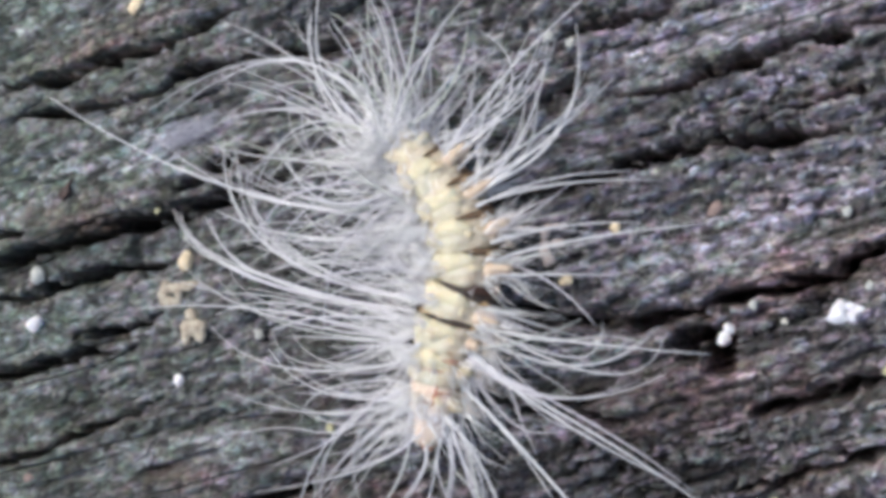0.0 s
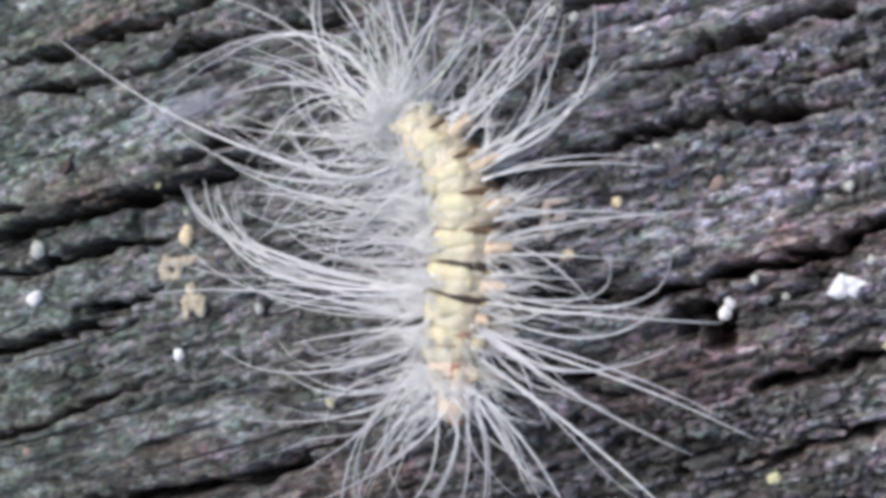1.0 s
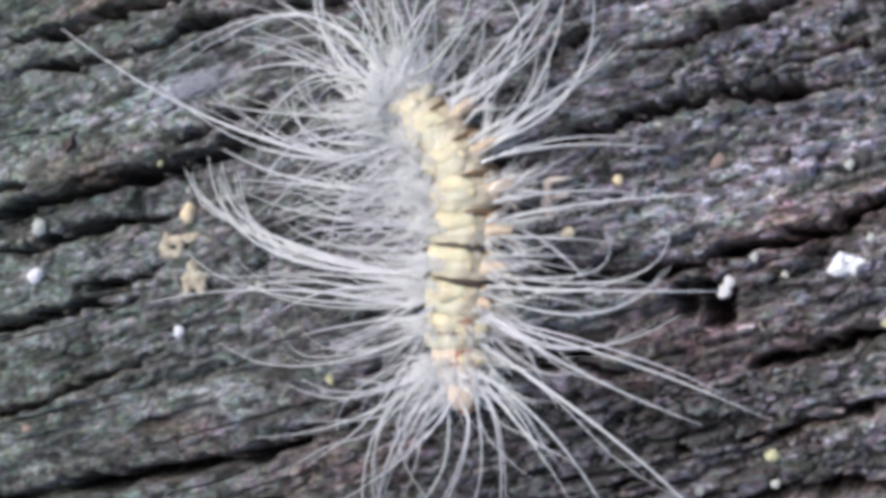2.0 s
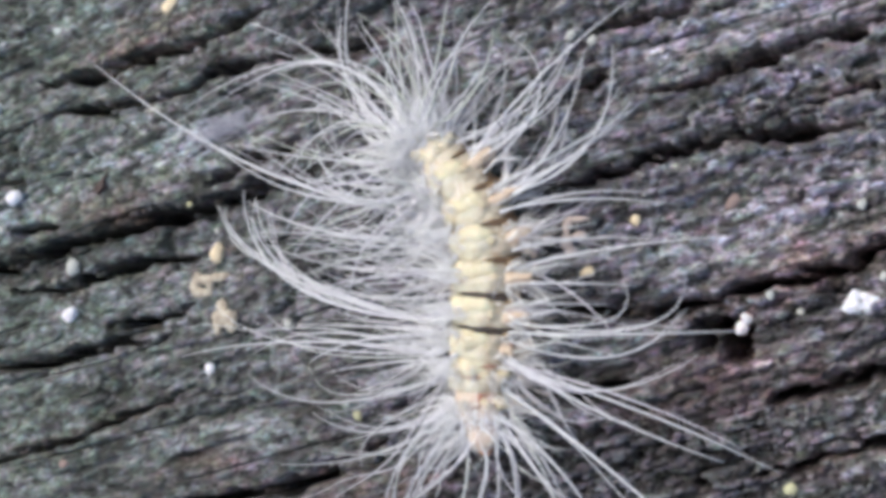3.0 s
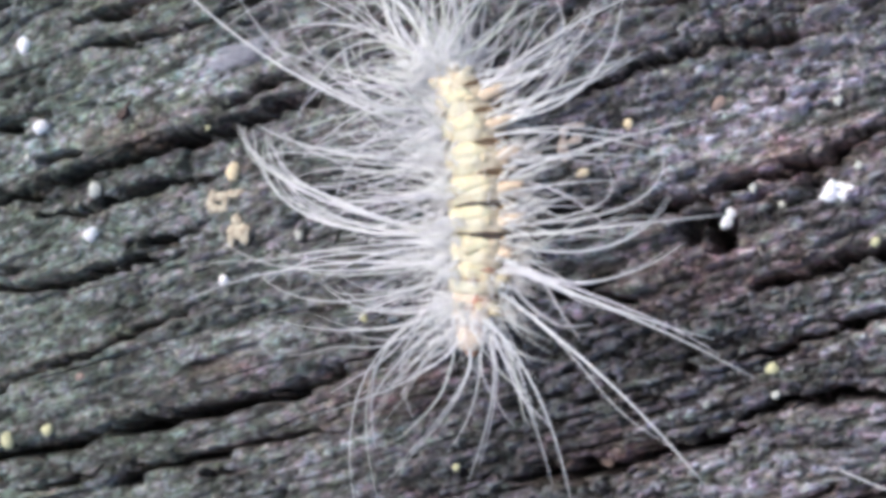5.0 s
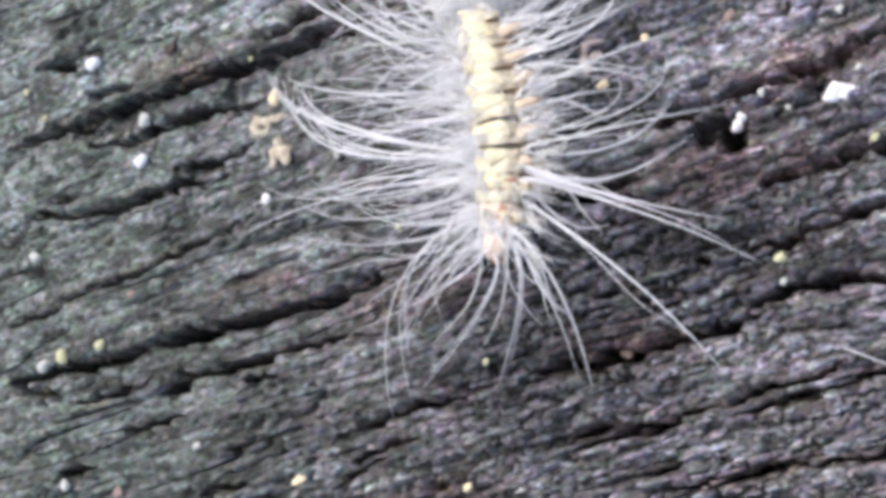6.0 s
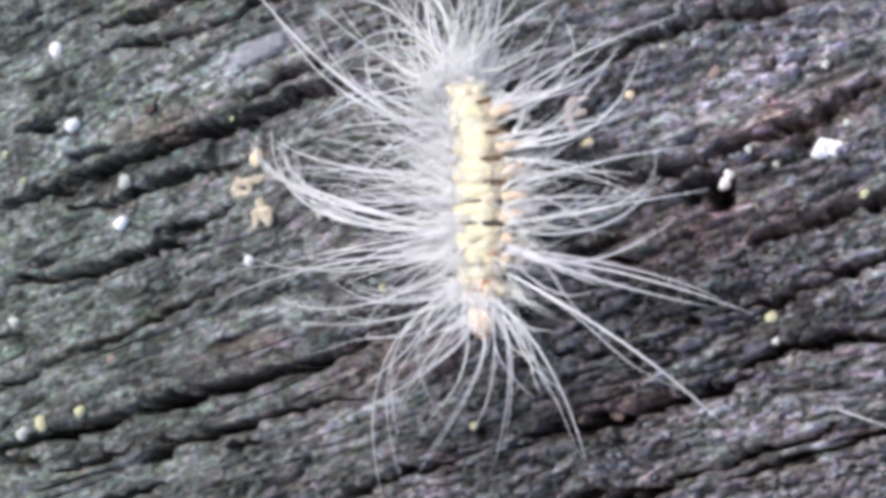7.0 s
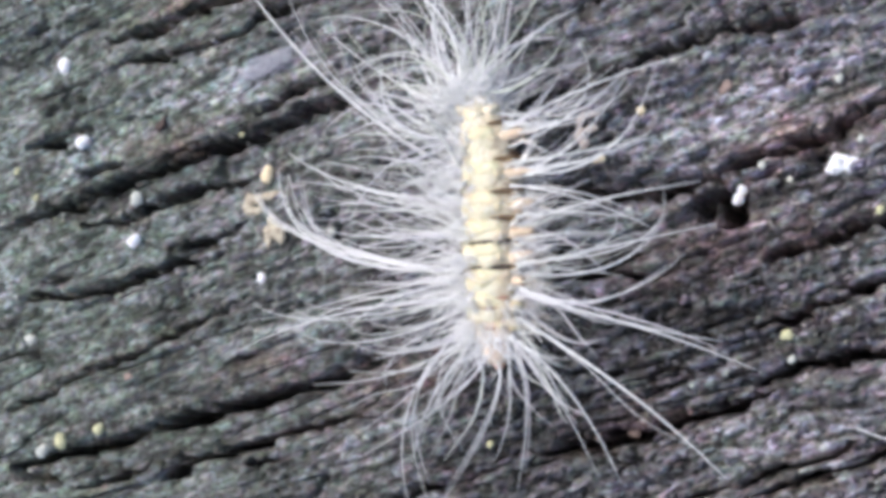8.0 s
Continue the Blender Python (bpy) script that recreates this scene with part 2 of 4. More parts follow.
PEACH = bristle_material("peach_fuzz", (0.68, 0.56, 0.46), (0.74, 0.65, 0.57), (0.78, 0.73, 0.68))
SILK = bristle_material("silk", (0.30, 0.31, 0.36), (0.40, 0.40, 0.47), (0.34, 0.35, 0.42))
CHALK = plain("chalk_white", (0.80, 0.80, 0.83), (0.54, 0.54, 0.59), 1.9, 0.35, 0.25, 0.2, 0.5)
DULL = plain("dull_white", (0.42, 0.43, 0.41), (0.24, 0.25, 0.23), 1.6, 0.6, 0.1)
TAN = plain("tan_grain", (0.64, 0.55, 0.38), (0.48, 0.38, 0.25), 1.4, 0.6, 0.12)
BUFF = plain("buff_flake", (0.50, 0.46, 0.37), (0.23, 0.185, 0.14), 1.7, 0.75, 0.3)
STRAW = plain("yellow_grain", (0.43, 0.42, 0.26), (0.27, 0.265, 0.165), 1.4, 0.6, 0.12)
HUSK = plain("pink_husk", (0.52, 0.44, 0.40), (0.37, 0.30, 0.265), 1.3, 0.6, 0.15)
CHIP = plain("dark_chip", (0.06, 0.035, 0.03), (0.02, 0.013, 0.012), 1.2, 0.7, 0.15)
PINK = plain("pink_chip", (0.23, 0.17, 0.15), (0.14, 0.10, 0.09), 1.2, 0.7, 0.15)


# ---- building helpers ----
def lattice(seed):
    return np.random.RandomState(seed).rand(256, 256) * 2 - 1


def rough(x, y, seed):
    """Smooth value noise of period 256, from -1 to 1."""
    g = lattice(seed)
    xi, yi = np.floor(x).astype(int), np.floor(y).astype(int)
    fx, fy = x - xi, y - yi
    fx, fy = fx * fx * fx * (fx * (fx * 6 - 15) + 10), fy * fy * fy * (fy * (fy * 6 - 15) + 10)
    a, b = g[xi & 255, yi & 255], g[(xi + 1) & 255, yi & 255]
    c, d = g[xi & 255, (yi + 1) & 255], g[(xi + 1) & 255, (yi + 1) & 255]
    return (a + (b - a) * fx) * (1 - fy) + (c + (d - c) * fx) * fy


def mesh_of(name, verts, faces, material, smooth=True):
    me = bpy.data.meshes.new(name)
    me.from_pydata(verts, [], faces)
    me.materials.append(material)
    if smooth:
        me.shade_smooth()
    me.update()
    return me


def part(name, me, parent, label="", at=None, kind=""):
    ob = new(name, me)
    ob.parent = parent
    if at is not None:
        ob.matrix_basis = at
    return tagged(ob, label, kind=kind)


def tubes(name, hairs, material, sides=5, steps=11):
    """One mesh of many tapered curved bristles: each is root, elbow, tip, radius (mm)."""
    verts, faces = [], []
    wave = np.random.RandomState(len(hairs) + 3)
    for root, elbow, tip, radius in hairs:
        r0, r1, r2 = (np.array(q, float) for q in (root, elbow, tip))
        start = len(verts)
        kink, turns, phase = wave.normal(0, 0.02) * np.linalg.norm(r2 - r0), wave.uniform(5, 11), wave.uniform(0, 6.28)
        for k in range(steps + 1):
            s = k / steps
            c = (1 - s) ** 2 * r0 + 2 * s * (1 - s) * r1 + s * s * r2
            way = 2 * (1 - s) * (r1 - r0) + 2 * s * (r2 - r1)
            way /= np.linalg.norm(way) + 1e-9
            side = np.cross(way, (0.13, 0.21, 1.0))
            side /= np.linalg.norm(side) + 1e-9
            up = np.cross(side, way)
            c = c + side * kink * s * math.sin(turns * s + phase)
            rad = radius * (1.0 - 0.72 * s ** 1.4)
            for j in range(sides):
                a = 2 * math.pi * j / sides
                verts.append(tuple((c + rad * (math.cos(a) * side + math.sin(a) * up)) * MM))
        for k in range(steps):
            for j in range(sides):
                a, b = start + k * sides + j, start + k * sides + (j + 1) % sides
                faces.append((a, b, b + sides, a + sides))
        faces.append(tuple(start + steps * sides + j for j in range(sides)))
    return mesh_of(name, verts, faces, material)


def lump(name, size, material, seed, rugged=0.25, rings=8, sides=12, sink=0.25, square=1.0):
    """An uneven grain of the given half-sizes (mm), its underside flattened."""
    rnd = np.random.RandomState(seed)
    ph = rnd.rand(6) * 6.28
    verts, faces = [], []
    for i in range(rings + 1):
        th = math.pi * i / rings
        for j in range(sides):
            a = 2 * math.pi * j / sides
            d = np.array([math.sin(th) * math.cos(a), math.sin(th) * math.sin(a), math.cos(th)])
            d = np.sign(d) * np.abs(d) ** square
            w = 1 + rugged * (0.5 * math.sin(2 * a + ph[0]) * math.sin(th) + 0.4 * math.sin(3 * a + ph[1] + 2 * th) * math.sin(th) + 0.35 * math.sin(5 * a + ph[2]) * math.sin(2 * th + ph[3]) * math.sin(th))
            v = d * w * np.array(size)
            v[2] = max(v[2], -sink * size[2]) + sink * size[2] * 0.6
            verts.append(tuple(v * MM))
    for i in range(rings):
        for j in range(sides):
            a, b = i * sides + j, i * sides + (j + 1) % sides
            faces.append((a, a + sides, b + sides, b))
    return mesh_of(name, verts, faces, material)


# ---- the timber: ridged grain, splits ----
GX = np.concatenate([-np.geomspace(400, 73, 26), np.arange(-72, 41.01, 0.135), np.geomspace(42, 400, 30)])
GY = np.concatenate([-np.geomspace(300, 49, 24), np.arange(-48, 34.01, 0.135), np.geomspace(35, 300, 28)])
SX, SY = np.meshgrid(GX, GY, indexing="ij")


def across(x, y):
    """Distance across the grain, which fans slightly."""
    return y - 0.25 * x + 0.0022 * x * y * np.exp(-(x * x + y * y) / 12000.0)


def flakes(u, v, seed):
    """Loose scales of weathered wood, one to a unit cell: how far from the nearest edge, and a random value for each."""
    g, h, val = lattice(seed), lattice(seed + 50), lattice(seed + 90)
    iu, iv = np.floor(u).astype(int), np.floor(v).astype(int)
    near, second, tone = np.full(u.shape, 9.0), np.full(u.shape, 9.0), np.zeros(u.shape)
    for du in (-1, 0, 1):
        for dv in (-1, 0, 1):
            cu, cv = iu + du, iv + dv
            d = np.hypot(cu + 0.5 + 0.45 * g[cu & 255, cv & 255] - u, cv + 0.5 + 0.45 * h[cu & 255, cv & 255] - v)
            closer = d < near
            second = np.where(closer, near, np.minimum(second, d))
            tone = np.where(closer, val[cu & 255, cv & 255], tone)
            near = np.minimum(near, d)
    return second - near, tone


SV = across(SX, SY)
BEND_X, BEND_V = SX + 0.55 * rough(SX / 1.7, SV / 1.1, 30) + 0.25 * rough(SX / 0.6, SV / 0.5, 31), SV + 0.30 * rough(SX / 2.1, SV / 0.8, 32) + 0.13 * rough(SX / 0.5, SV / 0.4, 33)
HEIGHT = 0.45 * rough(SX / 24 + 9, SV / 5.0 + 3, 1)
HEIGHT += 0.22 * (0.6 - 2 * np.abs(rough(SX / 17 + 5, SV / 3.2 + 7, 2))) + 0.22 * rough(SX / 8, SV / 1.5, 15)
# worn places are smoother than the rest
WORN = np.clip(0.80 + 0.6 * rough(SX / 13 + 3, SV / 4.5 + 8, 19) + 0.010 * np.clip(SX - SY, -20, 40) - 0.42 / (1 + np.exp((SX + 18) / 5)) + 0.6 * np.exp(-((SX - 21) / 13) ** 2 - ((SV + 19) / 6) ** 2), 0.3, 1.6)
HEIGHT += WORN * (0.18 * rough(SX / 4.2, SV / 0.9, 3) + 0.16 * rough(SX / 5.5 + 40, SV / 0.42 + 17, 16))
# scales that have lifted from the surface, large and small, with gaps between them
edge, tone = flakes(BEND_X / 2.3 + 40, BEND_V / 0.85 + 20, 34)
HEIGHT += WORN * (0.24 * tone - 0.62 * np.exp(-(edge / 0.14) ** 2) * np.clip(0.5 + 1.5 * rough(SX / 3, SV / 1.5, 35), 0, 1))
FLAKE = 0.35 * tone
edge, tone = flakes(BEND_X / 0.95 + 11, BEND_V / 0.50 + 61, 36)
HEIGHT += WORN * (0.22 * tone - 0.52 * np.exp(-(edge / 0.21) ** 2) * np.clip(0.75 + rough(SX / 2, SV / 1.0, 37), 0, 1))
FLAKE += 0.65 * tone
HEIGHT += WORN * (0.12 * rough(SX / 0.9, SV / 0.45, 4) + 0.10 * rough(SX / 0.42, SY / 0.36, 14))
# pits where soft fibres have rotted away
pits = rough(SX / 1.9 + 70, SV / 0.60 + 44, 20) + 0.35 * rough(SX / 0.6, SV / 0.4, 21)
HEIGHT -= 0.85 * np.clip((pits - 0.30) / 0.25, 0, 1) * np.clip(WORN - 0.30, 0, 0.9)
# fine splits that follow the grain
fissure = np.abs(rough(SX / 13 + 30, SV / 1.5 + 11, 6))
HEIGHT -= 1.3 * np.exp(-(fissure / 0.09) ** 2) * np.clip(0.45 + rough(SX / 9, SV / 3, 7) * 1.4, 0, 1)
fissure = np.abs(rough(SX / 6 + 60, SV / 0.8 + 21, 8))
HEIGHT -= 1.0 * np.exp(-(fissure / 0.14) ** 2) * np.clip(0.3 + rough(SX / 5, SV / 2, 9) * 1.3, 0, 1) * WORN
fissure = np.abs(rough(SX / 3.2 + 90, SV / 1.0 + 33, 17))
HEIGHT -= 1.1 * np.exp(-(fissure / 0.13) ** 2) * np.clip(0.2 + rough(SX / 6 + 4, SV / 2.4 + 2, 18) * 1.6, 0, 1) * WORN
WOBBLE = 0.45 * rough(SX / 2.3, SY / 0.9, 10) + 0.26 * rough(SX / 1.0, SY / 0.6, 11) + 0.14 * rough(SX / 0.45, SY / 0.4, 23)
RAGGED = 1 + 0.5 * rough(SX / 3.1, SY / 1.6, 12) + 0.35 * rough(SX / 1.1, SY / 0.7, 13)
FIBRE = rough(SX / 3.0, SV / 0.28, 24) + 0.6 * rough(SX / 0.8, SV / 0.35, 25)
BROKEN = 0.5 + 0.5 * rough(SX / 3.4, SV / 1.4, 26) + 0.35 * rough(SX / 1.2, SV / 0.8, 27)
BARE = np.zeros_like(SX)     # where a split lays younger brown wood bare


def crack(width, *points):
    """A split along a bent line: a shallow fibrous trough of the given width (mm) with a narrower deep gap that wanders in it."""
    xs, ys = [q[0] for q in points], [q[1] for q in points]
    i0, i1 = np.searchsorted(GX, (min(xs) - 4, max(xs) + 4))
    j0, j1 = np.searchsorted(GY, (min(ys) - 4, max(ys) + 4))
    cut = (slice(i0, i1), slice(j0, j1))
    x, y = SX[cut], SY[cut] + WOBBLE[cut]
    length = sum(math.dist(a, b) for a, b in zip(points, points[1:]))
    gone, best, side = 0.0, np.full(x.shape, 99.0), np.zeros(x.shape)
    for (ax, ay), (bx, by) in zip(points, points[1:]):
        ll = math.dist((ax, ay), (bx, by))
        s = np.clip(((x - ax) * (bx - ax) + (y - ay) * (by - ay)) / (ll * ll), 0, 1)
        d = np.hypot(x - ax - s * (bx - ax), y - ay - s * (by - ay))
        run = (gone + s * ll) / length
        d = d / (0.30 + 0.70 * np.clip(np.minimum(run, 1 - run) * 5, 0, 1))
        sign = np.sign((bx - ax) * (y - ay) - (by - ay) * (x - ax))
        side = np.where(d < best, sign, side)
        best = np.minimum(best, d)
        gone += ll
    half = 0.5 * width * np.clip(RAGGED[cut], 0.3, 2)
    trough = np.exp(-(best / (1.15 * half + 0.15)) ** 4)
    HEIGHT[cut] -= trough * (0.55 + 0.75 * width) * (1 + 0.38 * FIBRE[cut])
    gap = np.abs(best * side + 0.30 * width * (rough(SX[cut] / 6, SV[cut] / 5, 28) + 0.5))
    HEIGHT[cut] -= (4.6 + 6.0 * width) * np.exp(-(gap / np.maximum(0.92 * half, 0.12)) ** 4) * np.clip(0.5 + 1.3 * BROKEN[cut], 0, 1)
    HEIGHT[cut] -= (0.10 + 0.16 * width) * np.exp(-(best / (0.3 + 1.0 * half)) ** 2)
    BARE[cut] = np.maximum(BARE[cut], np.exp(-(best / (0.35 + 1.7 * half)) ** 2))


def pit(x0, x1, y0, y1, deep):
    """A hole where a block of wood has broken out: steep ragged sides."""
    x, y = SX + 0.5 * WOBBLE, SY + 0.5 * WOBBLE - 0.12 * (SX - x0)
    inside = np.minimum(np.minimum(x - x0, x1 - x), np.minimum(y - y0, y1 - y))
    HEIGHT[:] = HEIGHT - deep * np.clip(inside / 0.22 + 0.4, 0, 1) * (1 + 0.2 * FIBRE)
    BARE[:] = np.maximum(BARE, np.clip(inside + 0.6, 0, 1))


crack(1.05, (-49.8, 20.6), (-43.9, 20.5), (-38.3, 22.1), (-32.8, 23.0), (-28.9, 23.5), (-25.0, 24.8), (-20.6, 26.1))
crack(0.72, (-48.2, 17.0), (-42.4, 17.0), (-36.8, 17.8), (-31.4, 18.5), (-26.9, 20.2), (-22.5, 21.2), (-15.2, 21.7))
crack(0.83, (-61.6, 8.8), (-57.2, 8.9), (-52.1, 10.2))
crack(0.87, (-28.5, 9.0), (-25.6, 10.2), (-21.4, 11.9), (-17.9, 13.0))
crack(1.11, (-24.2, 8.9), (-19.9, 9.0), (-16.5, 9.8))
crack(1.2, (-65.6, -0.9), (-53.4, 1.2), (-45.3, 3.2), (-39.0, 4.9), (-31.4, 6.4), (-25.6, 7.7), (-21.3, 8.2))
crack(0.80, (-53.6, 4.9), (-47.0, 5.2))
crack(0.90, (-52.5, -1.8), (-45.1, -1.0), (-40.4, 0.2), (-36.6, 1.5), (-29.8, 1.6))
crack(0.63, (-40.2, -5.2), (-34.1, -4.0), (-29.7, -2.8))
crack(0.53, (-59.0, -7.6), (-53.9, -7.4))
crack(0.78, (-61.5, -9.6), (-52.1, -9.4), (-46.4, -8.4), (-39.4, -6.9), (-34.8, -5.9))
crack(0.63, (-63.4, -23.0), (-55.8, -20.3), (-48.5, -17.6), (-43.0, -16.1), (-38.4, -14.1), (-34.7, -13.0), (-30.3, -11.2))
crack(1.08, (-63.1, -29.4), (-53.0, -27.4), (-47.3, -26.4), (-42.7, -24.9), (-36.6, -23.4), (-29.3, -22.5), (-25.1, -21.4), (-20.3, -20.3), (-15.7, -18.6), (-12.4, -17.0), (-8.6, -15.1))
crack(0.58, (-37.2, -28.8), (-32.8, -27.6), (-25.7, -26.0), (-18.9, -24.3), (-13.0, -23.5))
crack(1.57, (-40.9, -30.7), (-38.7, -29.4), (-36.8, -28.5))
crack(1.16, (-63.0, -29.9), (-60.4, -30.4), (-55.3, -31.2))
crack(0.62, (-52.8, -31.8), (-44.1, -29.8), (-41.8, -28.5))
crack(0.81, (7.1, 7.8), (13.0, 9.0), (16.8, 10.0), (20.0, 11.0), (23.5, 11.3), (28.7, 11.7), (32.8, 12.1))
crack(0.93, (5.4, -1.7), (11.1, -2.7), (16.5, -3.2), (19.2, -2.3), (21.8, -1.5), (25.9, -0.6), (29.9, 0.0), (31.8, 0.9), (33.3, 2.0), (35.2, 3.3), (39.4, 3.3))
pit(-7.5, -4.9, -39.6, -38.7, 2.6)
pit(-6.2, -3.4, -41.2, -40.4, 3.0)
pit(-9.6, -7.9, -41.0, -40.3, 2.2)
pit(19.2, 21.3, -6.3, -3.5, 6.0)
pit(21.8, 24.3, -7.0, -3.9, 9.0)
pit(20.6, 22.2, -4.6, -3.3, 7.0)
crack(0.89, (25.6, -9.5), (29.5, -8.5), (32.9, -7.5), (38.9, -6.7))
crack(0.59, (24.3, -16.0), (28.3, -14.9), (31.2, -13.8), (34.5, -12.5), (38.7, -11.0))
crack(0.91, (2.7, -27.5), (8.4, -26.2), (13.8, -25.2), (19.0, -24.2), (22.1, -22.9), (25.6, -22.0))
crack(0.87, (24.2, -21.5), (27.1, -20.0), (31.0, -19.1), (38.3, -18.4))
crack(0.41, (13.9, -20.3), (18.2, -19.6))
crack(0.6, (19.5, -16.9), (21.1, -16.8))
crack(0.57, (-18.3, -34.5), (-14.4, -32.9), (-9.9, -31.3), (-4.9, -29.8), (-1.2, -28.9))
crack(0.45, (-16.2, -36.7), (-12.3, -35.1), (-8.5, -34.4))
crack(0.48, (-35.2, -40.9), (-29.3, -39.4))
crack(0.46, (-18.2, -39.4), (-14.9, -37.5), (-11.7, -36.2))
crack(0.64, (-56.0, -40.7), (-49.4, -39.1))
crack(0.61, (7.1, -34.9), (12.6, -33.1), (17.9, -31.4), (23.1, -29.4), (28.1, -27.8), (32.9, -26.1))
crack(0.49, (22.6, -31.0), (28.1, -29.3), (32.9, -27.8), (37.0, -26.7))
crack(0.69, (15.3, -38.1), (22.5, -37.0), (25.0, -36.1), (29.0, -35.2), (32.7, -34.6), (36.9, -33.7))
crack(0.51, (14.2, -37.2), (17.9, -36.0))
crack(0.42, (7.0, -33.8), (11.5, -32.3))
crack(0.50, (-45.5, -35.1), (-37.1, -32.7))
crack(0.36, (-32.4, -36.5), (-26.7, -34.5))
crack(0.61, (-29.8, -28.8), (-25.5, -28.1))
crack(0.55, (-1.2, -26.7), (-0.6, -27.9))
crack(0.85, (8.2, 15.4), (12.1, 17.0))
crack(0.71, (14.9, 15.5), (18.6, 15.4), (21.4, 16.8), (24.9, 17.7), (28.8, 18.7), (32.9, 19.4), (36.9, 20.2))
crack(0.43, (28.3, 13.9), (30.8, 14.4), (34.1, 14.9))
crack(0.93, (10.2, 21.4), (14.5, 21.9), (20.1, 22.8))
crack(0.82, (-17.0, 21.5), (-12.8, 21.5), (-8.2, 21.9))
crack(0.65, (5.6, -10.1), (10.5, -10.4), (15.3, -10.9))
crack(0.56, (5.1, -11.5), (10.0, -9.4), (14.9, -8.8))

GROUND_Z = -62.0


def ground_height(x, y):
    """Top of the timber at a place, in mm."""
    i, j = min(np.searchsorted(GX, x), len(GX) - 1), min(np.searchsorted(GY, y), len(GY) - 1)
    return float(HEIGHT[i, j])


def timber():
    nx, ny = SX.shape
    top = np.stack([SX, SY, HEIGHT], -1).reshape(-1, 3) * MM
    idx = np.arange(nx * ny).reshape(nx, ny)
    quads = np.stack([idx[:-1, :-1], idx[1:, :-1], idx[1:, 1:], idx[:-1, 1:]], -1).reshape(-1, 4)
    rim = np.concatenate([idx[:, 0], idx[-1, 1:], idx[-2::-1, -1], idx[0, -2:0:-1]])
    low = top[rim].copy()
    low[:, 2] = GROUND_Z * MM
    n0 = nx * ny
    k = np.arange(len(rim))
    k2 = (k + 1) % len(rim)
    walls = np.stack([rim[k2], rim[k], n0 + k, n0 + k2], -1)
    verts = np.concatenate([top, low])
    faces = [*quads.tolist(), *walls.tolist(), (n0 + k)[::-1].tolist()]
    me = mesh_of("timber", verts.tolist(), faces, WOOD)
    for name, values in (("flake", FLAKE), ("bare", BARE)):
        kept = me.attributes.new(name, "FLOAT", "POINT")
        kept.data.foreach_set("value", np.concatenate([values.ravel(), np.zeros(len(rim))]).astype(np.float32))
    return tagged(new("timber", me), "dark weathered timber with ridged grain and deep black splits", "timber", kind="structure")


def earth():
    r = 400.0
    me = mesh_of("ground", [(-r, -r, GROUND_Z * MM), (r, -r, GROUND_Z * MM), (r, r, GROUND_Z * MM), (-r, r, GROUND_Z * MM)], [(0, 1, 2, 3)], EARTH)
    return tagged(new("ground", me), "bare brown earth under the timber", "ground", kind="structure")


timber()
earth()

# ---- the caterpillar ----
# bends of its back from head to tail, over time
spine = {}
spine[0] = [(-0.5, -13.1), (0.0, -10.5), (0.5, -7.9), (1.0, -5.1), (1.6, -2.8), (2.9, 0.1), (2.9, 2.8), (2.4, 5.2), (1.0, 7.6), (-1.1, 10.2), (-3.5, 12.7)]
spine[1] = [(2.0, -13.1), (1.9, -10.6), (1.8, -8.0), (1.8, -5.5), (2.4, -2.9), (2.8, -0.4), (2.9, 2.6), (2.6, 5.3), (1.4, 7.7), (-0.8, 10.3), (-3.4, 12.9)]
spine[2.5] = [(3.0, -14.5), (2.6, -11.9), (2.1, -9.4), (2.0, -6.8), (2.4, -3.9), (2.7, -1.1), (2.8, 1.8), (2.4, 4.5), (1.1, 7.0), (-1.0, 9.8), (-3.7, 12.5)]
spine[3.5] = [(1.7, -14.5), (1.8, -12.0), (1.8, -9.3), (1.9, -7.0), (2.2, -4.7), (2.4, -1.8), (2.3, 1.3), (1.9, 3.9), (0.8, 6.7), (-1.2, 9.5), (-3.6, 12.3)]
spine[4.2] = [(1.4, -15.1), (1.6, -12.4), (1.7, -9.9), (1.6, -7.4), (1.7, -4.9), (1.6, -2.2), (1.4, 0.5), (0.9, 3.3), (-0.1, 6.2), (-1.9, 9.1), (-4.1, 12.1)]
spine[5.3] = [(1.2, -15.7), (1.5, -13.1), (1.9, -10.4), (2.1, -8.1), (2.3, -5.6), (2.2, -2.8), (1.9, -0.1), (1.6, 2.7), (1.0, 4.9), (0.2, 7.3), (-1.3, 9.9)]
spine[6] = [(1.0, -16.6), (1.2, -13.6), (1.5, -11.0), (1.6, -8.5), (1.6, -6.0), (1.3, -3.4), (0.9, -0.9), (0.5, 1.2), (-0.1, 3.6), (-0.9, 6.3), (-1.5, 9.1)]
spine[6.5] = [(1.2, -17.0), (1.4, -14.1), (1.5, -11.5), (1.4, -9.4), (1.4, -6.7), (1.4, -4.8), (1.1, -3.0), (1.0, -0.7), (0.6, 1.6), (-0.1, 4.7), (-1.0, 8.2)]
spine[7] = [(1.0, -18.0), (1.0, -14.7), (1.2, -12.2), (1.1, -10.0), (1.2, -7.6), (1.2, -5.8), (1.2, -4.0), (1.0, -1.5), (0.8, 1.1), (-0.1, 4.3), (-1.1, 8.0)]
spine[7.5] = [(1.5, -17.9), (1.5, -15.4), (1.4, -13.2), (1.4, -11.3), (1.2, -8.9), (1.1, -7.1), (1.0, -5.1), (1.0, -2.3), (0.8, 1.0), (0.1, 4.0), (-1.0, 7.5)]
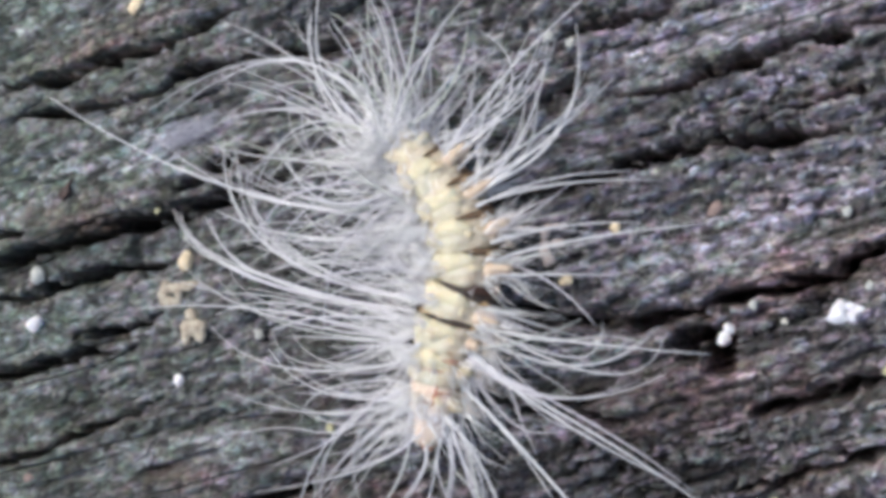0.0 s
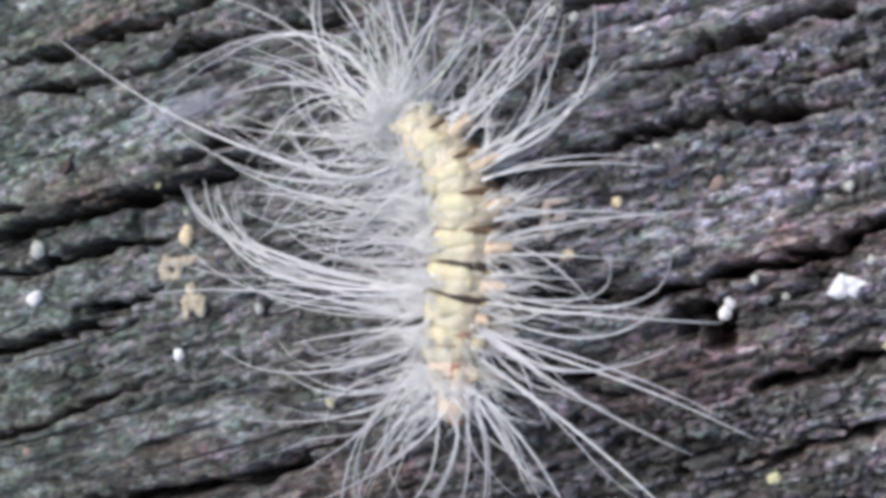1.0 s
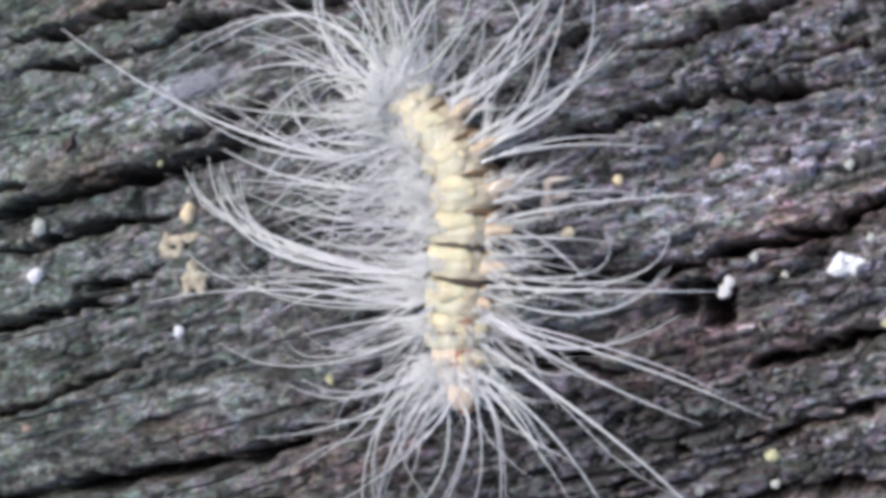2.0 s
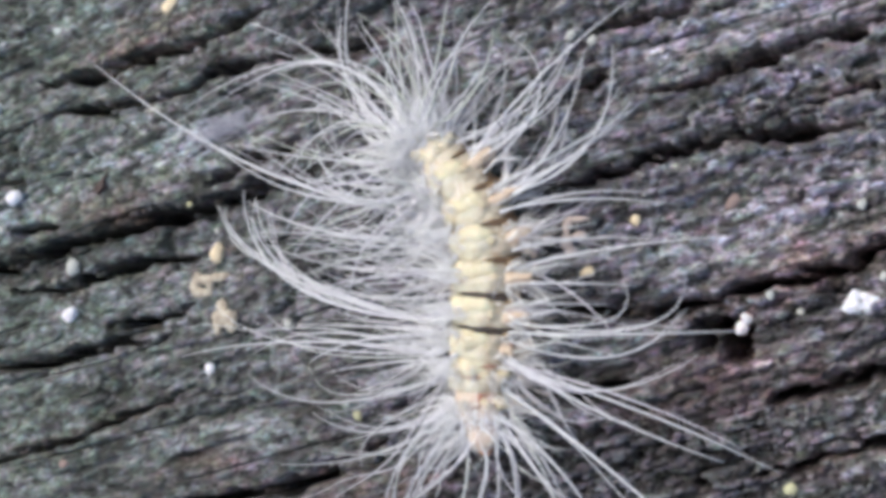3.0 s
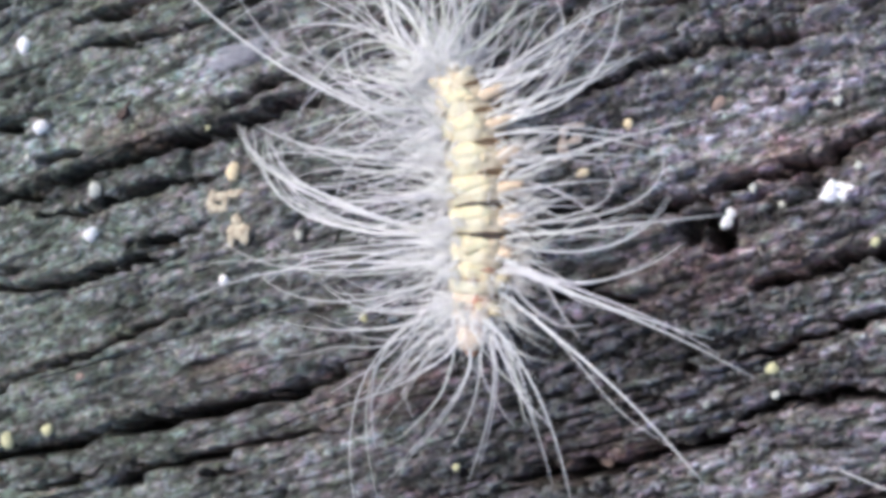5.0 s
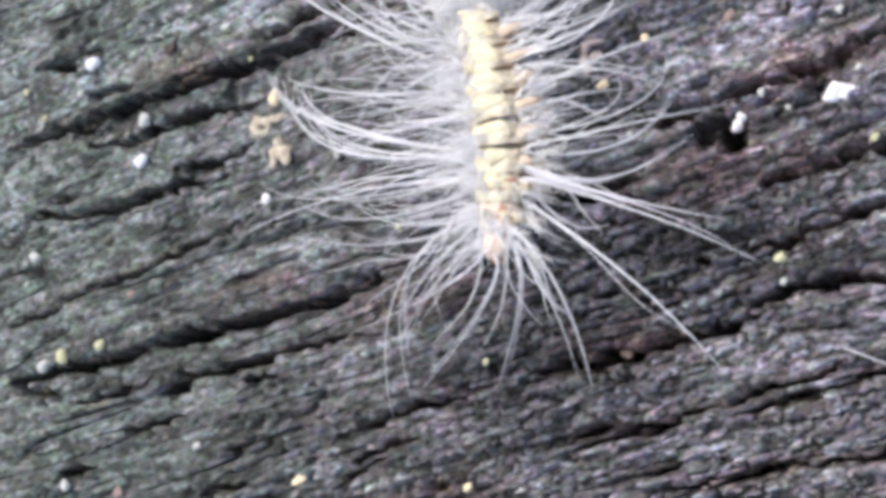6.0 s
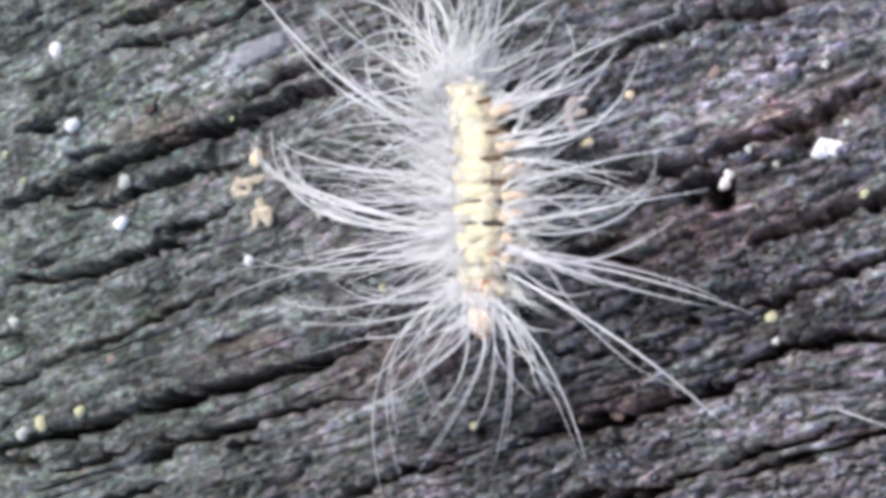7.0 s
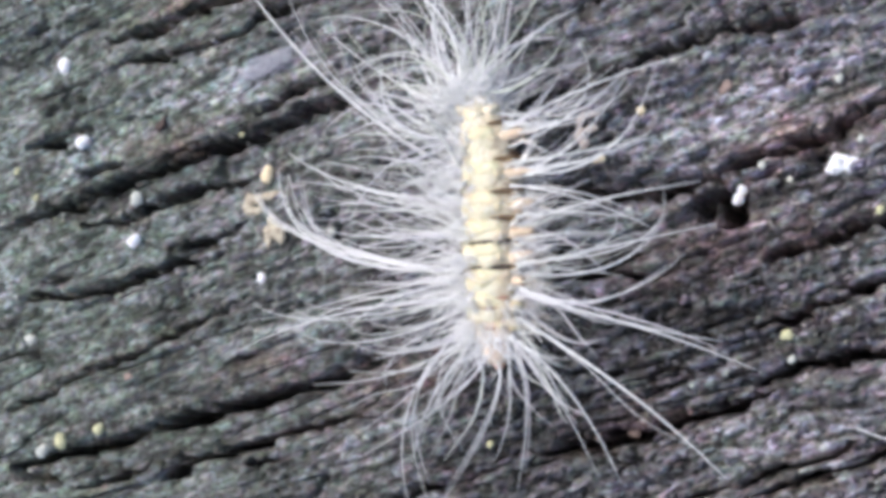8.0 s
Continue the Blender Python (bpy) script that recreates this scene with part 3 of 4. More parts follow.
spine[8] = [(1.0, -18.5), (0.9, -16.1), (0.8, -14.2), (0.8, -12.3), (0.8, -9.8), (0.8, -7.6), (0.8, -5.3), (0.8, -2.6), (0.6, 0.8), (0.0, 4.1), (-1.0, 7.5)]
LIFT = 2.8     # height of the body's axis
RINGS = 10
# half-width of each ring, head first
GIRTH = [1.55, 2.45, 2.95, 3.2, 3.3, 3.35, 3.35, 3.2, 2.95, 2.4]


def body_pose(t):
    """Where the whole animal lies: its middle, on the timber."""
    x, y = spine[t][5]
    return pose(x * MM, y * MM, 0)


def ring_pose(t, i):
    """A ring's pose in the animal's space; y runs towards the tail."""
    (ax, ay), (bx, by) = spine[t][i], spine[t][i + 1]
    turn = math.degrees(math.atan2(-(bx - ax), by - ay))
    return body_pose(t).inverted() @ pose((ax + bx) / 2 * MM, (ay + by) / 2 * MM, LIFT * MM, 0, 0, turn)


def ring_mesh(girth, long, material, seed, taper=False):
    """A plump ring with a crosswise crease, flattened below."""
    verts, faces, sides, rows = [], [], 32, 20
    ph = np.random.RandomState(seed).rand(4) * 6.28
    for i in range(rows + 1):
        s = i / rows * 2 - 1
        swell = (1 - abs(s) ** 2.4) ** 0.5 * 0.31 + 0.69
        if i in (0, rows):
            swell *= 0.55
        if taper and s > 0:
            swell = max(0.12, math.sqrt(1 - s * s))
        for j in range(sides):
            a = 2 * math.pi * j / sides
            bump = 1 - 0.06 * math.exp(-((s - 0.2 - 0.14 * math.sin(2 * a + ph[2])) / 0.12) ** 2) - 0.035 * math.exp(-((s + 0.42 - 0.12 * math.sin(3 * a + ph[3])) / 0.10) ** 2)
            bump += 0.04 * math.sin(5 * a + ph[0]) + 0.035 * math.sin(9 * a + ph[1] + 4 * s)
            # rows of warts round the ring
            bump += 0.06 * math.exp(-(s / 0.45) ** 2) * max(0.0, math.cos(6 * a)) ** 2
            x, z = girth * swell * bump * math.cos(a), 0.84 * girth * swell * bump * math.sin(a)
            verts.append((x * MM, (s * long / 2 - 0.28 * max(0.0, math.sin(a)) + 0.1) * MM, max(z, -0.8 * girth) * MM))
    for i in range(rows):
        for j in range(sides):
            a, b = i * sides + j, i * sides + (j + 1) % sides
            faces.append((a, b, b + sides, a + sides))
    faces.append(tuple(range(sides))[::-1])
    faces.append(tuple(rows * sides + j for j in range(sides)))
    return mesh_of("ring", verts, faces, material)


def head_mesh(material):
    """The narrow foremost ring, bent down over the face."""
    return lump("head_ring", (1.45, 1.75, 1.0), material, 5, 0.14, 14, 22, 0.95)


def band_mesh(girth, low, high, wide, material):
    """A dark crosswise marking that lies on a ring's hind edge, from one flank angle to another (degrees, 0 right, 90 top)."""
    verts, faces, steps = [], [], 18
    for k in range(steps + 1):
        s = k / steps
        a = radians(low + (high - low) * s)
        w = wide * (0.92 * min(1.0, s / 0.3, (1 - s) / 0.7) ** 0.8 + 0.08) * (1 + 0.2 * math.sin(9 * s + low + 3 * girth))
        for y, r in ((-0.5, 0.95), (-0.25, 1.03), (0.2, 1.03), (0.5, 0.94)):
            verts.append((girth * r * math.cos(a) * MM, y * w * MM, 0.84 * girth * r * math.sin(a) * MM))
    for k in range(steps):
        for j in range(3):
            a = 4 * k + j
            faces.append((a, a + 1, a + 5, a + 4))
    return mesh_of("marking", verts, faces, material)


def crest_mesh(girth, low, high, thick, material, seed):
    """A rounded lip across the back, just before a fold."""
    verts, faces, steps, sides = [], [], 22, 8
    ph = np.random.RandomState(seed).rand(3) * 6.28
    for k in range(steps + 1):
        s = k / steps
        a = radians(low + (high - low) * s)
        w = thick * (max(0.0, math.sin(math.pi * s)) ** 0.5 + 0.12) * (1 + 0.12 * math.sin(11 * s + ph[0]) + 0.08 * math.sin(23 * s + ph[1]))
        for j in range(sides):
            b = 2 * math.pi * j / sides
            rr = girth * 0.97 + 0.55 * w * math.sin(b)
            verts.append((rr * math.cos(a) * MM, (w * math.cos(b) + 0.12 * math.sin(7 * s + ph[2])) * MM, 0.84 * rr * math.sin(a) * MM))
    for k in range(steps):
        for j in range(sides):
            a, b = k * sides + j, k * sides + (j + 1) % sides
            faces.append((a, b, b + sides, a + sides))
    faces += [tuple(range(sides))[::-1], tuple(steps * sides + j for j in range(sides))]
    return mesh_of("crest", verts, faces, material)


def fold_mesh(girth, long, material):
    """The skin between two rings."""
    verts, faces, sides, rows = [], [], 24, 6
    for i in range(rows + 1):
        s = i / rows * 2 - 1
        for j in range(sides):
            a = 2 * math.pi * j / sides
            r = girth * (0.97 + 0.03 * math.cos(8 * s))
            verts.append((r * math.cos(a) * MM, s * long / 2 * MM, max(0.84 * r * math.sin(a), -0.75 * girth) * MM))
    for i in range(rows):
        for j in range(sides):
            a, b = i * sides + j, i * sides + (j + 1) % sides
            faces.append((a, b, b + sides, a + sides))
    return mesh_of("fold", verts, faces, material)


def stray(girth, side, along, heading, reach, bow, skew, drop, radius):
    """One long bristle: side across the ring (-1 to 1), along it (mm), heading (degrees, 0 right, 90 to the tail), reach (mm), sideways bow and skew as parts of the reach, drop of the tip (mm)."""
    root = np.array([side * girth, along, girth * 0.8 * math.sqrt(max(0.0, 1 - side * side))])
    way = np.array([math.cos(radians(heading)), math.sin(radians(heading)), 0.0])
    left = np.array([-way[1], way[0], 0.0])
    tip = root + way * reach + np.array([0, 0, 0.62 + drop - root[2]])
    elbow = (root + tip) / 2 + left * bow * reach + way * skew * reach
    elbow[2] = max(root[2], tip[2]) + min(1.0, 0.08 * reach)
    return root, elbow, tip, radius * 1.36


strays = {}
strays[0] = [(0.85, 0.2, -15, 6.8, -0.07, 0.08, 0.2, 0.06), (-0.42, 0.0, -147, 18.0, 0.17, -0.39, -0.7, 0.08), (0.26, -1.3, -120, 15.2, 0.21, -0.39, -1.4, 0.07), (0.85, 1.2, -92, 14.5, 0.24, -0.2, -1.4, 0.08), (0.85, 1.0, -61, 15.2, 0.14, 0.0, -1.8, 0.07), (-0.85, 1.3, -166, 11.0, 0.21, 0.06, 0.1, 0.07), (-0.85, 0.6, -128, 14.0, -0.11, 0.01, -1.0, 0.06)]
strays[1] = [(-0.85, -0.5, 177, 15.2, 0.23, 0.06, -1.6, 0.08), (-0.85, -0.6, -169, 18.7, 0.16, -0.07, -0.5, 0.07), (0.85, -1.3, -57, 16.5, 0.17, -0.05, -0.6, 0.1), (-0.85, 0.5, -108, 22.7, -0.4, -0.03, -1.0, 0.07), (-0.85, -0.4, -100, 11.3, -0.52, -0.05, -0.0, 0.06), (-0.85, 1.0, -149, 11.4, -0.3, 0.34, -0.1, 0.06), (-0.85, -1.2, -126, 12.1, -0.09, 0.09, -0.1, 0.08)]
strays[2] = [(-0.85, 1.1, -172, 12.7, -0.04, 0.03, -0.1, 0.08), (-0.85, -0.3, -178, 21.0, 0.23, 0.13, -0.8, 0.07), (0.85, -1.2, -38, 24.0, 0.08, 0.06, -0.6, 0.12), (0.85, 0.9, -19, 23.7, 0.05, 0.1, -0.1, 0.09)]
strays[3] = [(-0.85, 1.2, 167, 27.2, 0.2, 0.24, -1.2, 0.14), (-0.85, 0.7, -173, 17.6, -0.01, -0.02, -1.3, 0.08), (-0.85, -1.3, -170, 28.4, -0.09, 0.06, -0.8, 0.09), (-0.85, -1.2, 179, 25.3, 0.15, 0.18, -1.2, 0.07), (0.85, -0.5, -17, 19.5, -0.07, -0.11, -1.1, 0.11), (0.85, -0.9, 10, 15.8, -0.34, 0.01, -1.4, 0.09), (0.85, 1.3, 9, 18.8, -0.02, 0.01, -0.9, 0.1), (0.85, 0.7, 18, 15.3, -0.37, 0.18, 0.6, 0.07)]
strays[4] = [(-0.85, -1.1, 160, 24.4, 0.39, 0.21, -0.2, 0.16), (-0.85, 1.0, 177, 15.7, 0.18, 0.13, -1.9, 0.09), (0.85, -0.6, 21, 15.2, -0.42, 0.44, 0.7, 0.07), (0.85, 0.8, 6, 7.9, 0.02, 0.14, -1.7, 0.07)]
strays[5] = [(-0.85, -0.1, 172, 18.9, 0.08, 0.06, -0.3, 0.08), (-0.85, 0.4, 178, 12.9, 0.03, 0.13, -0.4, 0.08), (0.85, 0.5, 9, 17.7, 0.05, -0.16, 0.5, 0.1), (0.85, -0.7, 0, 10.1, 0.03, 0.05, -0.9, 0.08)]
strays[6] = [(-0.85, 0.7, 161, 21.5, 0.12, 0.07, -0.7, 0.12), (-0.85, -0.6, 165, 19.8, -0.05, -0.04, -0.1, 0.09), (0.85, -1.2, -5, 12.3, 0.08, 0.05, 0.4, 0.08)]
strays[7] = [(-0.85, 0.6, 132, 41.8, 0.12, -0.07, -0.5, 0.13), (0.76, -1.3, -24, 14.8, 0.09, -0.03, -0.1, 0.08), (0.85, 0.3, 7, 13.5, -0.18, 0.06, -0.2, 0.1), (0.85, -0.0, 27, 15.6, -0.5, 0.01, -0.4, 0.1), (0.85, 0.7, 27, 5.8, -0.24, -0.11, -1.2, 0.06), (0.85, -0.4, 9, 14.5, -0.11, 0.06, -1.2, 0.08), (0.85, -0.4, 35, 14.0, -0.27, 0.0, -0.4, 0.09), (0.85, 0.9, 2, 13.4, -0.06, 0.0, -0.4, 0.1)]
strays[8] = [(-0.85, -0.2, 126, 27.8, 0.23, -0.04, -0.0, 0.08), (-0.85, 0.4, 136, 15.0, 0.0, 0.05, -0.8, 0.08), (-0.85, -0.3, 138, 16.7, 0.08, -0.08, -1.9, 0.1), (0.85, 1.3, 3, 12.9, -0.33, 0.14, -1.0, 0.09), (0.85, -1.3, 45, 11.8, -0.68, 0.21, -0.9, 0.08), (0.85, 0.6, 6, 18.2, 0.05, 0.0, -0.4, 0.1), (0.85, 0.0, 14, 12.8, -0.28, 0.0, -0.4, 0.09), (-0.85, 0.0, 83, 18.7, 0.21, 0.07, -0.4, 0.11)]
strays[9] = [(-0.43, 1.3, 101, 21.9, -0.15, -0.0, -1.2, 0.08), (-0.08, 1.3, 127, 26.0, -0.44, -0.17, -0.6, 0.09), (-0.53, 1.3, 76, 13.9, 0.27, 0.16, 0.5, 0.13), (-0.78, 1.3, 111, 16.8, -0.1, -0.08, 0.5, 0.08), (-0.26, 1.3, 132, 21.1, -0.25, 0.03, -1.6, 0.07), (-0.85, 0.7, 129, 19.4, 0.07, -0.06, -1.4, 0.09), (-0.85, 1.3, 148, 13.8, -0.27, 0.05, -1.9, 0.06), (0.85, -1.3, -2, 12.9, -0.33, 0.15, -1.4, 0.09), (0.85, -0.6, 5, 9.2, 0.17, -0.01, -0.7, 0.08), (0.84, 0.8, 67, 11.2, -0.07, -0.28, -1.2, 0.09), (0.85, 0.6, 33, 9.9, 0.07, -0.11, -1.2, 0.08), (0.75, 1.0, 78, 11.3, -0.25, -0.24, -0.7, 0.08), (0.48, 1.2, 81, 12.4, -0.04, -0.11, 0.4, 0.07), (0.3, 1.2, 94, 16.0, -0.01, -0.32, -0.4, 0.07), (-0.3, 1.2, 59, 14.5, -0.29, 0.0, -0.4, 0.12), (0.3, 1.3, 19, 12.5, 0.08, 0.0, -0.4, 0.12), (0.6, 1.0, 6, 7.6, -0.13, 0.0, -0.4, 0.1), (-0.8, 0.0, 70, 17.6, 0.28, 0.0, -0.4, 0.13), (-0.2, 1.2, 117, 19.0, -0.46, 0.0, -0.4, 0.1), (-0.1, 1.3, 153, 14.8, -0.52, 0.0, -0.4, 0.09)]


def spray(rnd, girth, count, side, reach, lean, fan):
    """Long bristles from the warts of one flank. side: 1 right, -1 left; lean: how far they slant towards the tail (degrees); fan: their spread."""
    made = []
    for k in range(count):
        a, place = radians(rnd.choice((4, 30)) + rnd.normal(0, 6)), rnd.choice((-0.55, 0.35)) + rnd.normal(0, 0.22)
        root = np.array([side * girth * 0.95 * math.cos(a), place, girth * 0.84 * math.sin(a)])
        way = radians(lean + rnd.normal(0, fan if rnd.rand() < 0.8 else 2.2 * fan))
        far = reach * rnd.uniform(0.35, 1.25)
        flat = np.array([side * math.cos(way), math.sin(way), 0])
        rise = rnd.uniform(-0.10, 0.22)
        tip = root + far * flat + np.array([0, 0, far * rise])
        tip[2] = max(tip[2], -1.7)
        bow = (-0.08 * side + rnd.normal(0, 0.12)) * far
        elbow = root + rnd.uniform(0.4, 0.65) * far * flat + np.array([-flat[1], flat[0], 0]) * bow + np.array([0, 0, far * (rise * 0.5 + 0.08)])
        made.append((root, elbow, tip, rnd.uniform(0.055, 0.09) if rnd.rand() < 0.7 else rnd.uniform(0.09, 0.13)))
    return made


def tuft(rnd, girth, angle, along, count, long, spread, lean=(0.0, 0.0), thin=0.026, thick=0.056):
    """Short fine hairs that burst from one wart. angle: round the ring (degrees, 0 right, 90 top); lean: a bias across and along the body."""
    made, a = [], radians(angle)
    seat = np.array([girth * 0.93 * math.cos(a), along, girth * 0.80 * math.sin(a)])
    locks = rnd.normal(0, spread, (max(2, count // 10), 3)) * (0.7, 1.0, 0.6)
    for k in range(count):
        way = np.array([math.cos(a) + lean[0], lean[1], 0.55 * math.sin(a) + 0.12]) + locks[k % len(locks)] + rnd.normal(0, 0.17 * spread, 3)
        way /= np.linalg.norm(way) + 1e-6
        way[2] = max(way[2], -0.2)
        root = seat + 0.5 * locks[k % len(locks)] + rnd.normal(0, 0.14, 3)
        tip = root + way * min(0.35 * long + rnd.exponential(0.45 * long), 1.9 * long)
        made.append((root, (root + tip) / 2 + rnd.normal(0, 0.16, 3), tip, rnd.uniform(thin, thick)))
    return made


rings, swinging = [], []
crawler = tagged(new("caterpillar"), "cream hairy caterpillar with long white bristles crawling on timber", "caterpillar")
crawler.matrix_basis = body_pose(0)
for i in range(RINGS):
    rnd = np.random.RandomState(40 + i)
    girth = GIRTH[i]
    name = "head_ring" if i == 0 else ("tail_ring" if i == RINGS - 1 else "body_ring")
    long = 3.9 if i == RINGS - 1 else 3.25
    ob = part(name, head_mesh(FORE) if i == 0 else ring_mesh(girth, long, TAIL if i == RINGS - 1 else (FORE if i < 2 else SKIN), i, i == RINGS - 1), crawler,
              "narrow pinkish front of the body" if i == 0 else "", ring_pose(0, i))
    rings.append(ob)
    if i == 0:
        part("head", lump("head", (0.72, 0.7, 0.6), HEAD, 6, 0.12, 12, 18, 0.95), ob, "dull orange head", pose(0.15 * MM, -1.3 * MM, -0.15 * MM))
    if 0 < i < RINGS - 1:
        part("fold", fold_mesh(girth * 0.90, 1.6, BLACK_FOLD if i in (3, 4) else FOLD), ob, "dark skin fold between two rings with shade painted in", pose(0, 1.4 * MM, 0))
        strong = i in (3, 4)
        part("marking", band_mesh(girth * 0.985, -22, 122 if strong else (78 if i in (5, 6) else 66), 1.05 if strong else 1.0, BLACK if strong else BROWN), ob,
             "black crosswise marking" if strong else "dark brown crosswise marking", pose(0, 1.28 * MM, 0.02 * MM))
        # narrow dark strip in the notch between rings on the left flank
        part("marking", band_mesh(girth * 0.965, 184, 150, 0.5, BROWN), ob, "dark brown crosswise marking", pose(0, 1.25 * MM, 0))
        if i < 3:
            for low, high, along, wide in ((38, 74, 0.55, 0.8), (62, 104, -0.35, 0.45), (24, 50, -0.2, 0.5)):
                part("marking", band_mesh(girth * 0.995, low, high, wide, DAPPLE), ob, "faint brown blotch", pose(0, along * MM, 0.02 * MM))
        if i > 1:
            part("crest", crest_mesh(girth, 56, 150, 0.75, CREST, i), ob, "pale yellow crest across the ring", pose(0, 0.45 * MM, -0.1 * MM))
    if i:
        lobe = 1.55 if 3 < i < 9 else 0.7
        for up, wide, size, along, mat in (((44, 0.8, 0.8, -0.9, TAIL), (92, 1.0, 0.85, -0.8, TAIL), (66, 0.85, 0.8, 0.5, TAIL), (118, 0.9, 0.8, 0.2, TAIL), (86, 0.8, 0.7, 1.2, TAIL)) if i == RINGS - 1
                                           else ((20, lobe, 0.9, -0.15, WART if i > 2 else CREAM), (60, 0.5, 0.5, -0.15, CREAM), (116, 0.55, 0.5, -0.15, CREAM))):
            wart = lump("wart", (wide, size * 0.85, size * 0.8), mat, 7 * i + up, 0.42, 9, 14, 0.9)
            part("wart", wart, ob, "tan wart" if mat is WART else "cream wart", pose(girth * (0.92 if up < 30 else 0.86) * math.cos(radians(up)) * MM, along * MM, girth * (0.56 if i == RINGS - 1 else 0.72) * math.sin(radians(up)) * MM))
    if i in (3, 4, 5, 6, 7):
        part("wart", lump("wart", (0.42, 0.34, 0.34), OCHRE, 11 * i + 30, 0.45, 7, 10, 0.9), ob, "small ochre wart",
             pose(girth * 0.93 * math.cos(radians(30)) * MM, 1.05 * MM, girth * 0.80 * math.sin(radians(30)) * MM))
    slant = (i - 4.5) * 8.0 - (14, 16, 8, 0, 0, 0, 0, 0, 0, 0)[i]
    for side in (1, -1):
        count, reach, fan = (10, 13.5, 17) if side < 0 else (7, 10.5, 18)
        if i == 0:
            count, reach, slant, fan = 3, 9.0, -68, 22
        elif i < 3:
            count = 6
        elif i == RINGS - 1:
            count, reach, slant, fan = 6, 11.0, 50, 40
        for s in strays[i]:
            if s[0] * side > 0 and s[7] >= 0.14:
                # a thick lock that swings on its wart as the animal crawls
                hairs = [stray(girth, *s[:7], 0.12)] + [stray(girth, s[0], s[1] + rnd.normal(0, 0.15), s[2] + rnd.normal(0, 0.8), s[3] * rnd.uniform(0.84, 1.0), s[4] + rnd.normal(0, 0.015), s[5], s[6] + rnd.uniform(0, 0.6), rnd.uniform(0.07, 0.115)) for _ in range(5)]
                seat = hairs[0][0]
                lock = part("bristle_lock", tubes("bristle_lock", [(a - seat, c - seat, e - seat, w) for a, c, e, w in hairs], HAIR), ob, "thick lock of long white bristles", pose(*(seat * MM)))
                swinging.append((lock, seat))
            elif s[0] * side > 0:
                part("bristle", tubes("bristle", [stray(girth, *s)], HAIR), ob, "long white bristle")
        locks = [stray(girth, a, b + rnd.normal(0, 0.2), c + rnd.normal(0, 4.0), d * rnd.uniform(0.55, 1.0), e + rnd.normal(0, 0.04), f, g + rnd.uniform(0, 0.8), rnd.uniform(0.05, 0.08))
                 for a, b, c, d, e, f, g, h in strays[i] if a * side > 0 and d > 12 and h < 0.14 for _ in range(2 if side < 0 else 1)]
        part("bristles", tubes("bristles", locks + spray(rnd, girth, count, side, reach, slant, fan), HAIR), ob, "long white bristles", kind="stuff")
    down = 0.012 * slant
    few = (0.3, 0.55, 0.7)[i] if i < 3 else 1.0
    short = []
    for angle, count, long, spread, lean in ((172, 32, 4.4, 0.46, -0.1), (150, 36, 3.8, 0.48, -0.3), (130, 60, 2.4, 0.52, -0.4), (108, 34, 1.7, 0.55, -0.5), (38, 26, 2.4, 0.46, 0.5), (6, 50, 3.4, 0.46, 0.1)):
        for along in (-0.45, 0.35):
            short += tuft(rnd, girth, angle, along, int(count * few / 2), long, spread, (lean, down))
    # a veil of the finest hair, added also to imitate a lens's hazy glow
    for angle, count in ((168, 22), (146, 28), (10, 28)):
        short += tuft(rnd, girth, angle, 0.0, int(count * few), 5.2, 0.55, (0.0, down), 0.010, 0.018)
    if 0 < i < 3:
        # hair combed forward over the front of the body
        for angle in (58, 84, 110, 132):
            short += tuft(rnd, girth, angle, 0.2, 34, 2.2, 0.40, (0.0, -0.9), 0.012, 0.022)
    if 2 < i < RINGS - 1:
        # scattered short hairs on the back
        for angle in (64, 86, 108, 126):
            short += tuft(rnd, girth, angle, rnd.uniform(-0.6, 0.6), 9, 1.3, 0.8, (0.0, 0.0), 0.014, 0.024)
    part("fuzz", tubes("fuzz", short, FUZZ, 3, 3), ob, "short pale fuzz", kind="stuff")
    if 0 < i < RINGS - 1:
        part("tuft", tubes("tuft", tuft(rnd, girth, 14, -0.3, 60, 2.0, 0.36, (0.3, 0.0), 0.022, 0.045), PEACH, 3, 3), ob, "peach-coloured tuft of short hair", kind="stuff")
# the tail's tangle of fine hair
rnd = np.random.RandomState(91)
for k, (heading, fan, reach, count) in {9: (90, 65, 11.5, 18), 8: (140, 34, 13.0, 14), 7: (152, 28, 13.5, 7)}.items():
    wisps = []
    for _ in range(count):
        turn = heading + rnd.normal(0, fan)
        side = -0.8 if turn > 100 else rnd.uniform(-0.6, 0.85)
        wisps.append(stray(GIRTH[k], side, rnd.uniform(0.6, 1.8), turn, reach * rnd.uniform(0.45, 1.25), rnd.normal(0, 0.34), rnd.normal(0, 0.06), rnd.uniform(-1.0, 4.0), rnd.uniform(0.065, 0.115)))
    part("fuzz", tubes("fuzz", wisps, HAIR), rings[k], "fine curling white hair", kind="stuff")
mist = []
for _ in range(520):
    turn = rnd.normal(92, 72)
    mist.append(stray(GIRTH[9], rnd.uniform(-0.9, 0.9), rnd.uniform(0.2, 1.9), turn, rnd.uniform(1.2, 4.2), rnd.normal(0, 0.15), 0.0, rnd.uniform(-1.5, 3.5), rnd.uniform(0.022, 0.042)))
part("fuzz", tubes("fuzz", mist, FUZZ, 3, 3), rings[9], "short pale fuzz", kind="stuff")
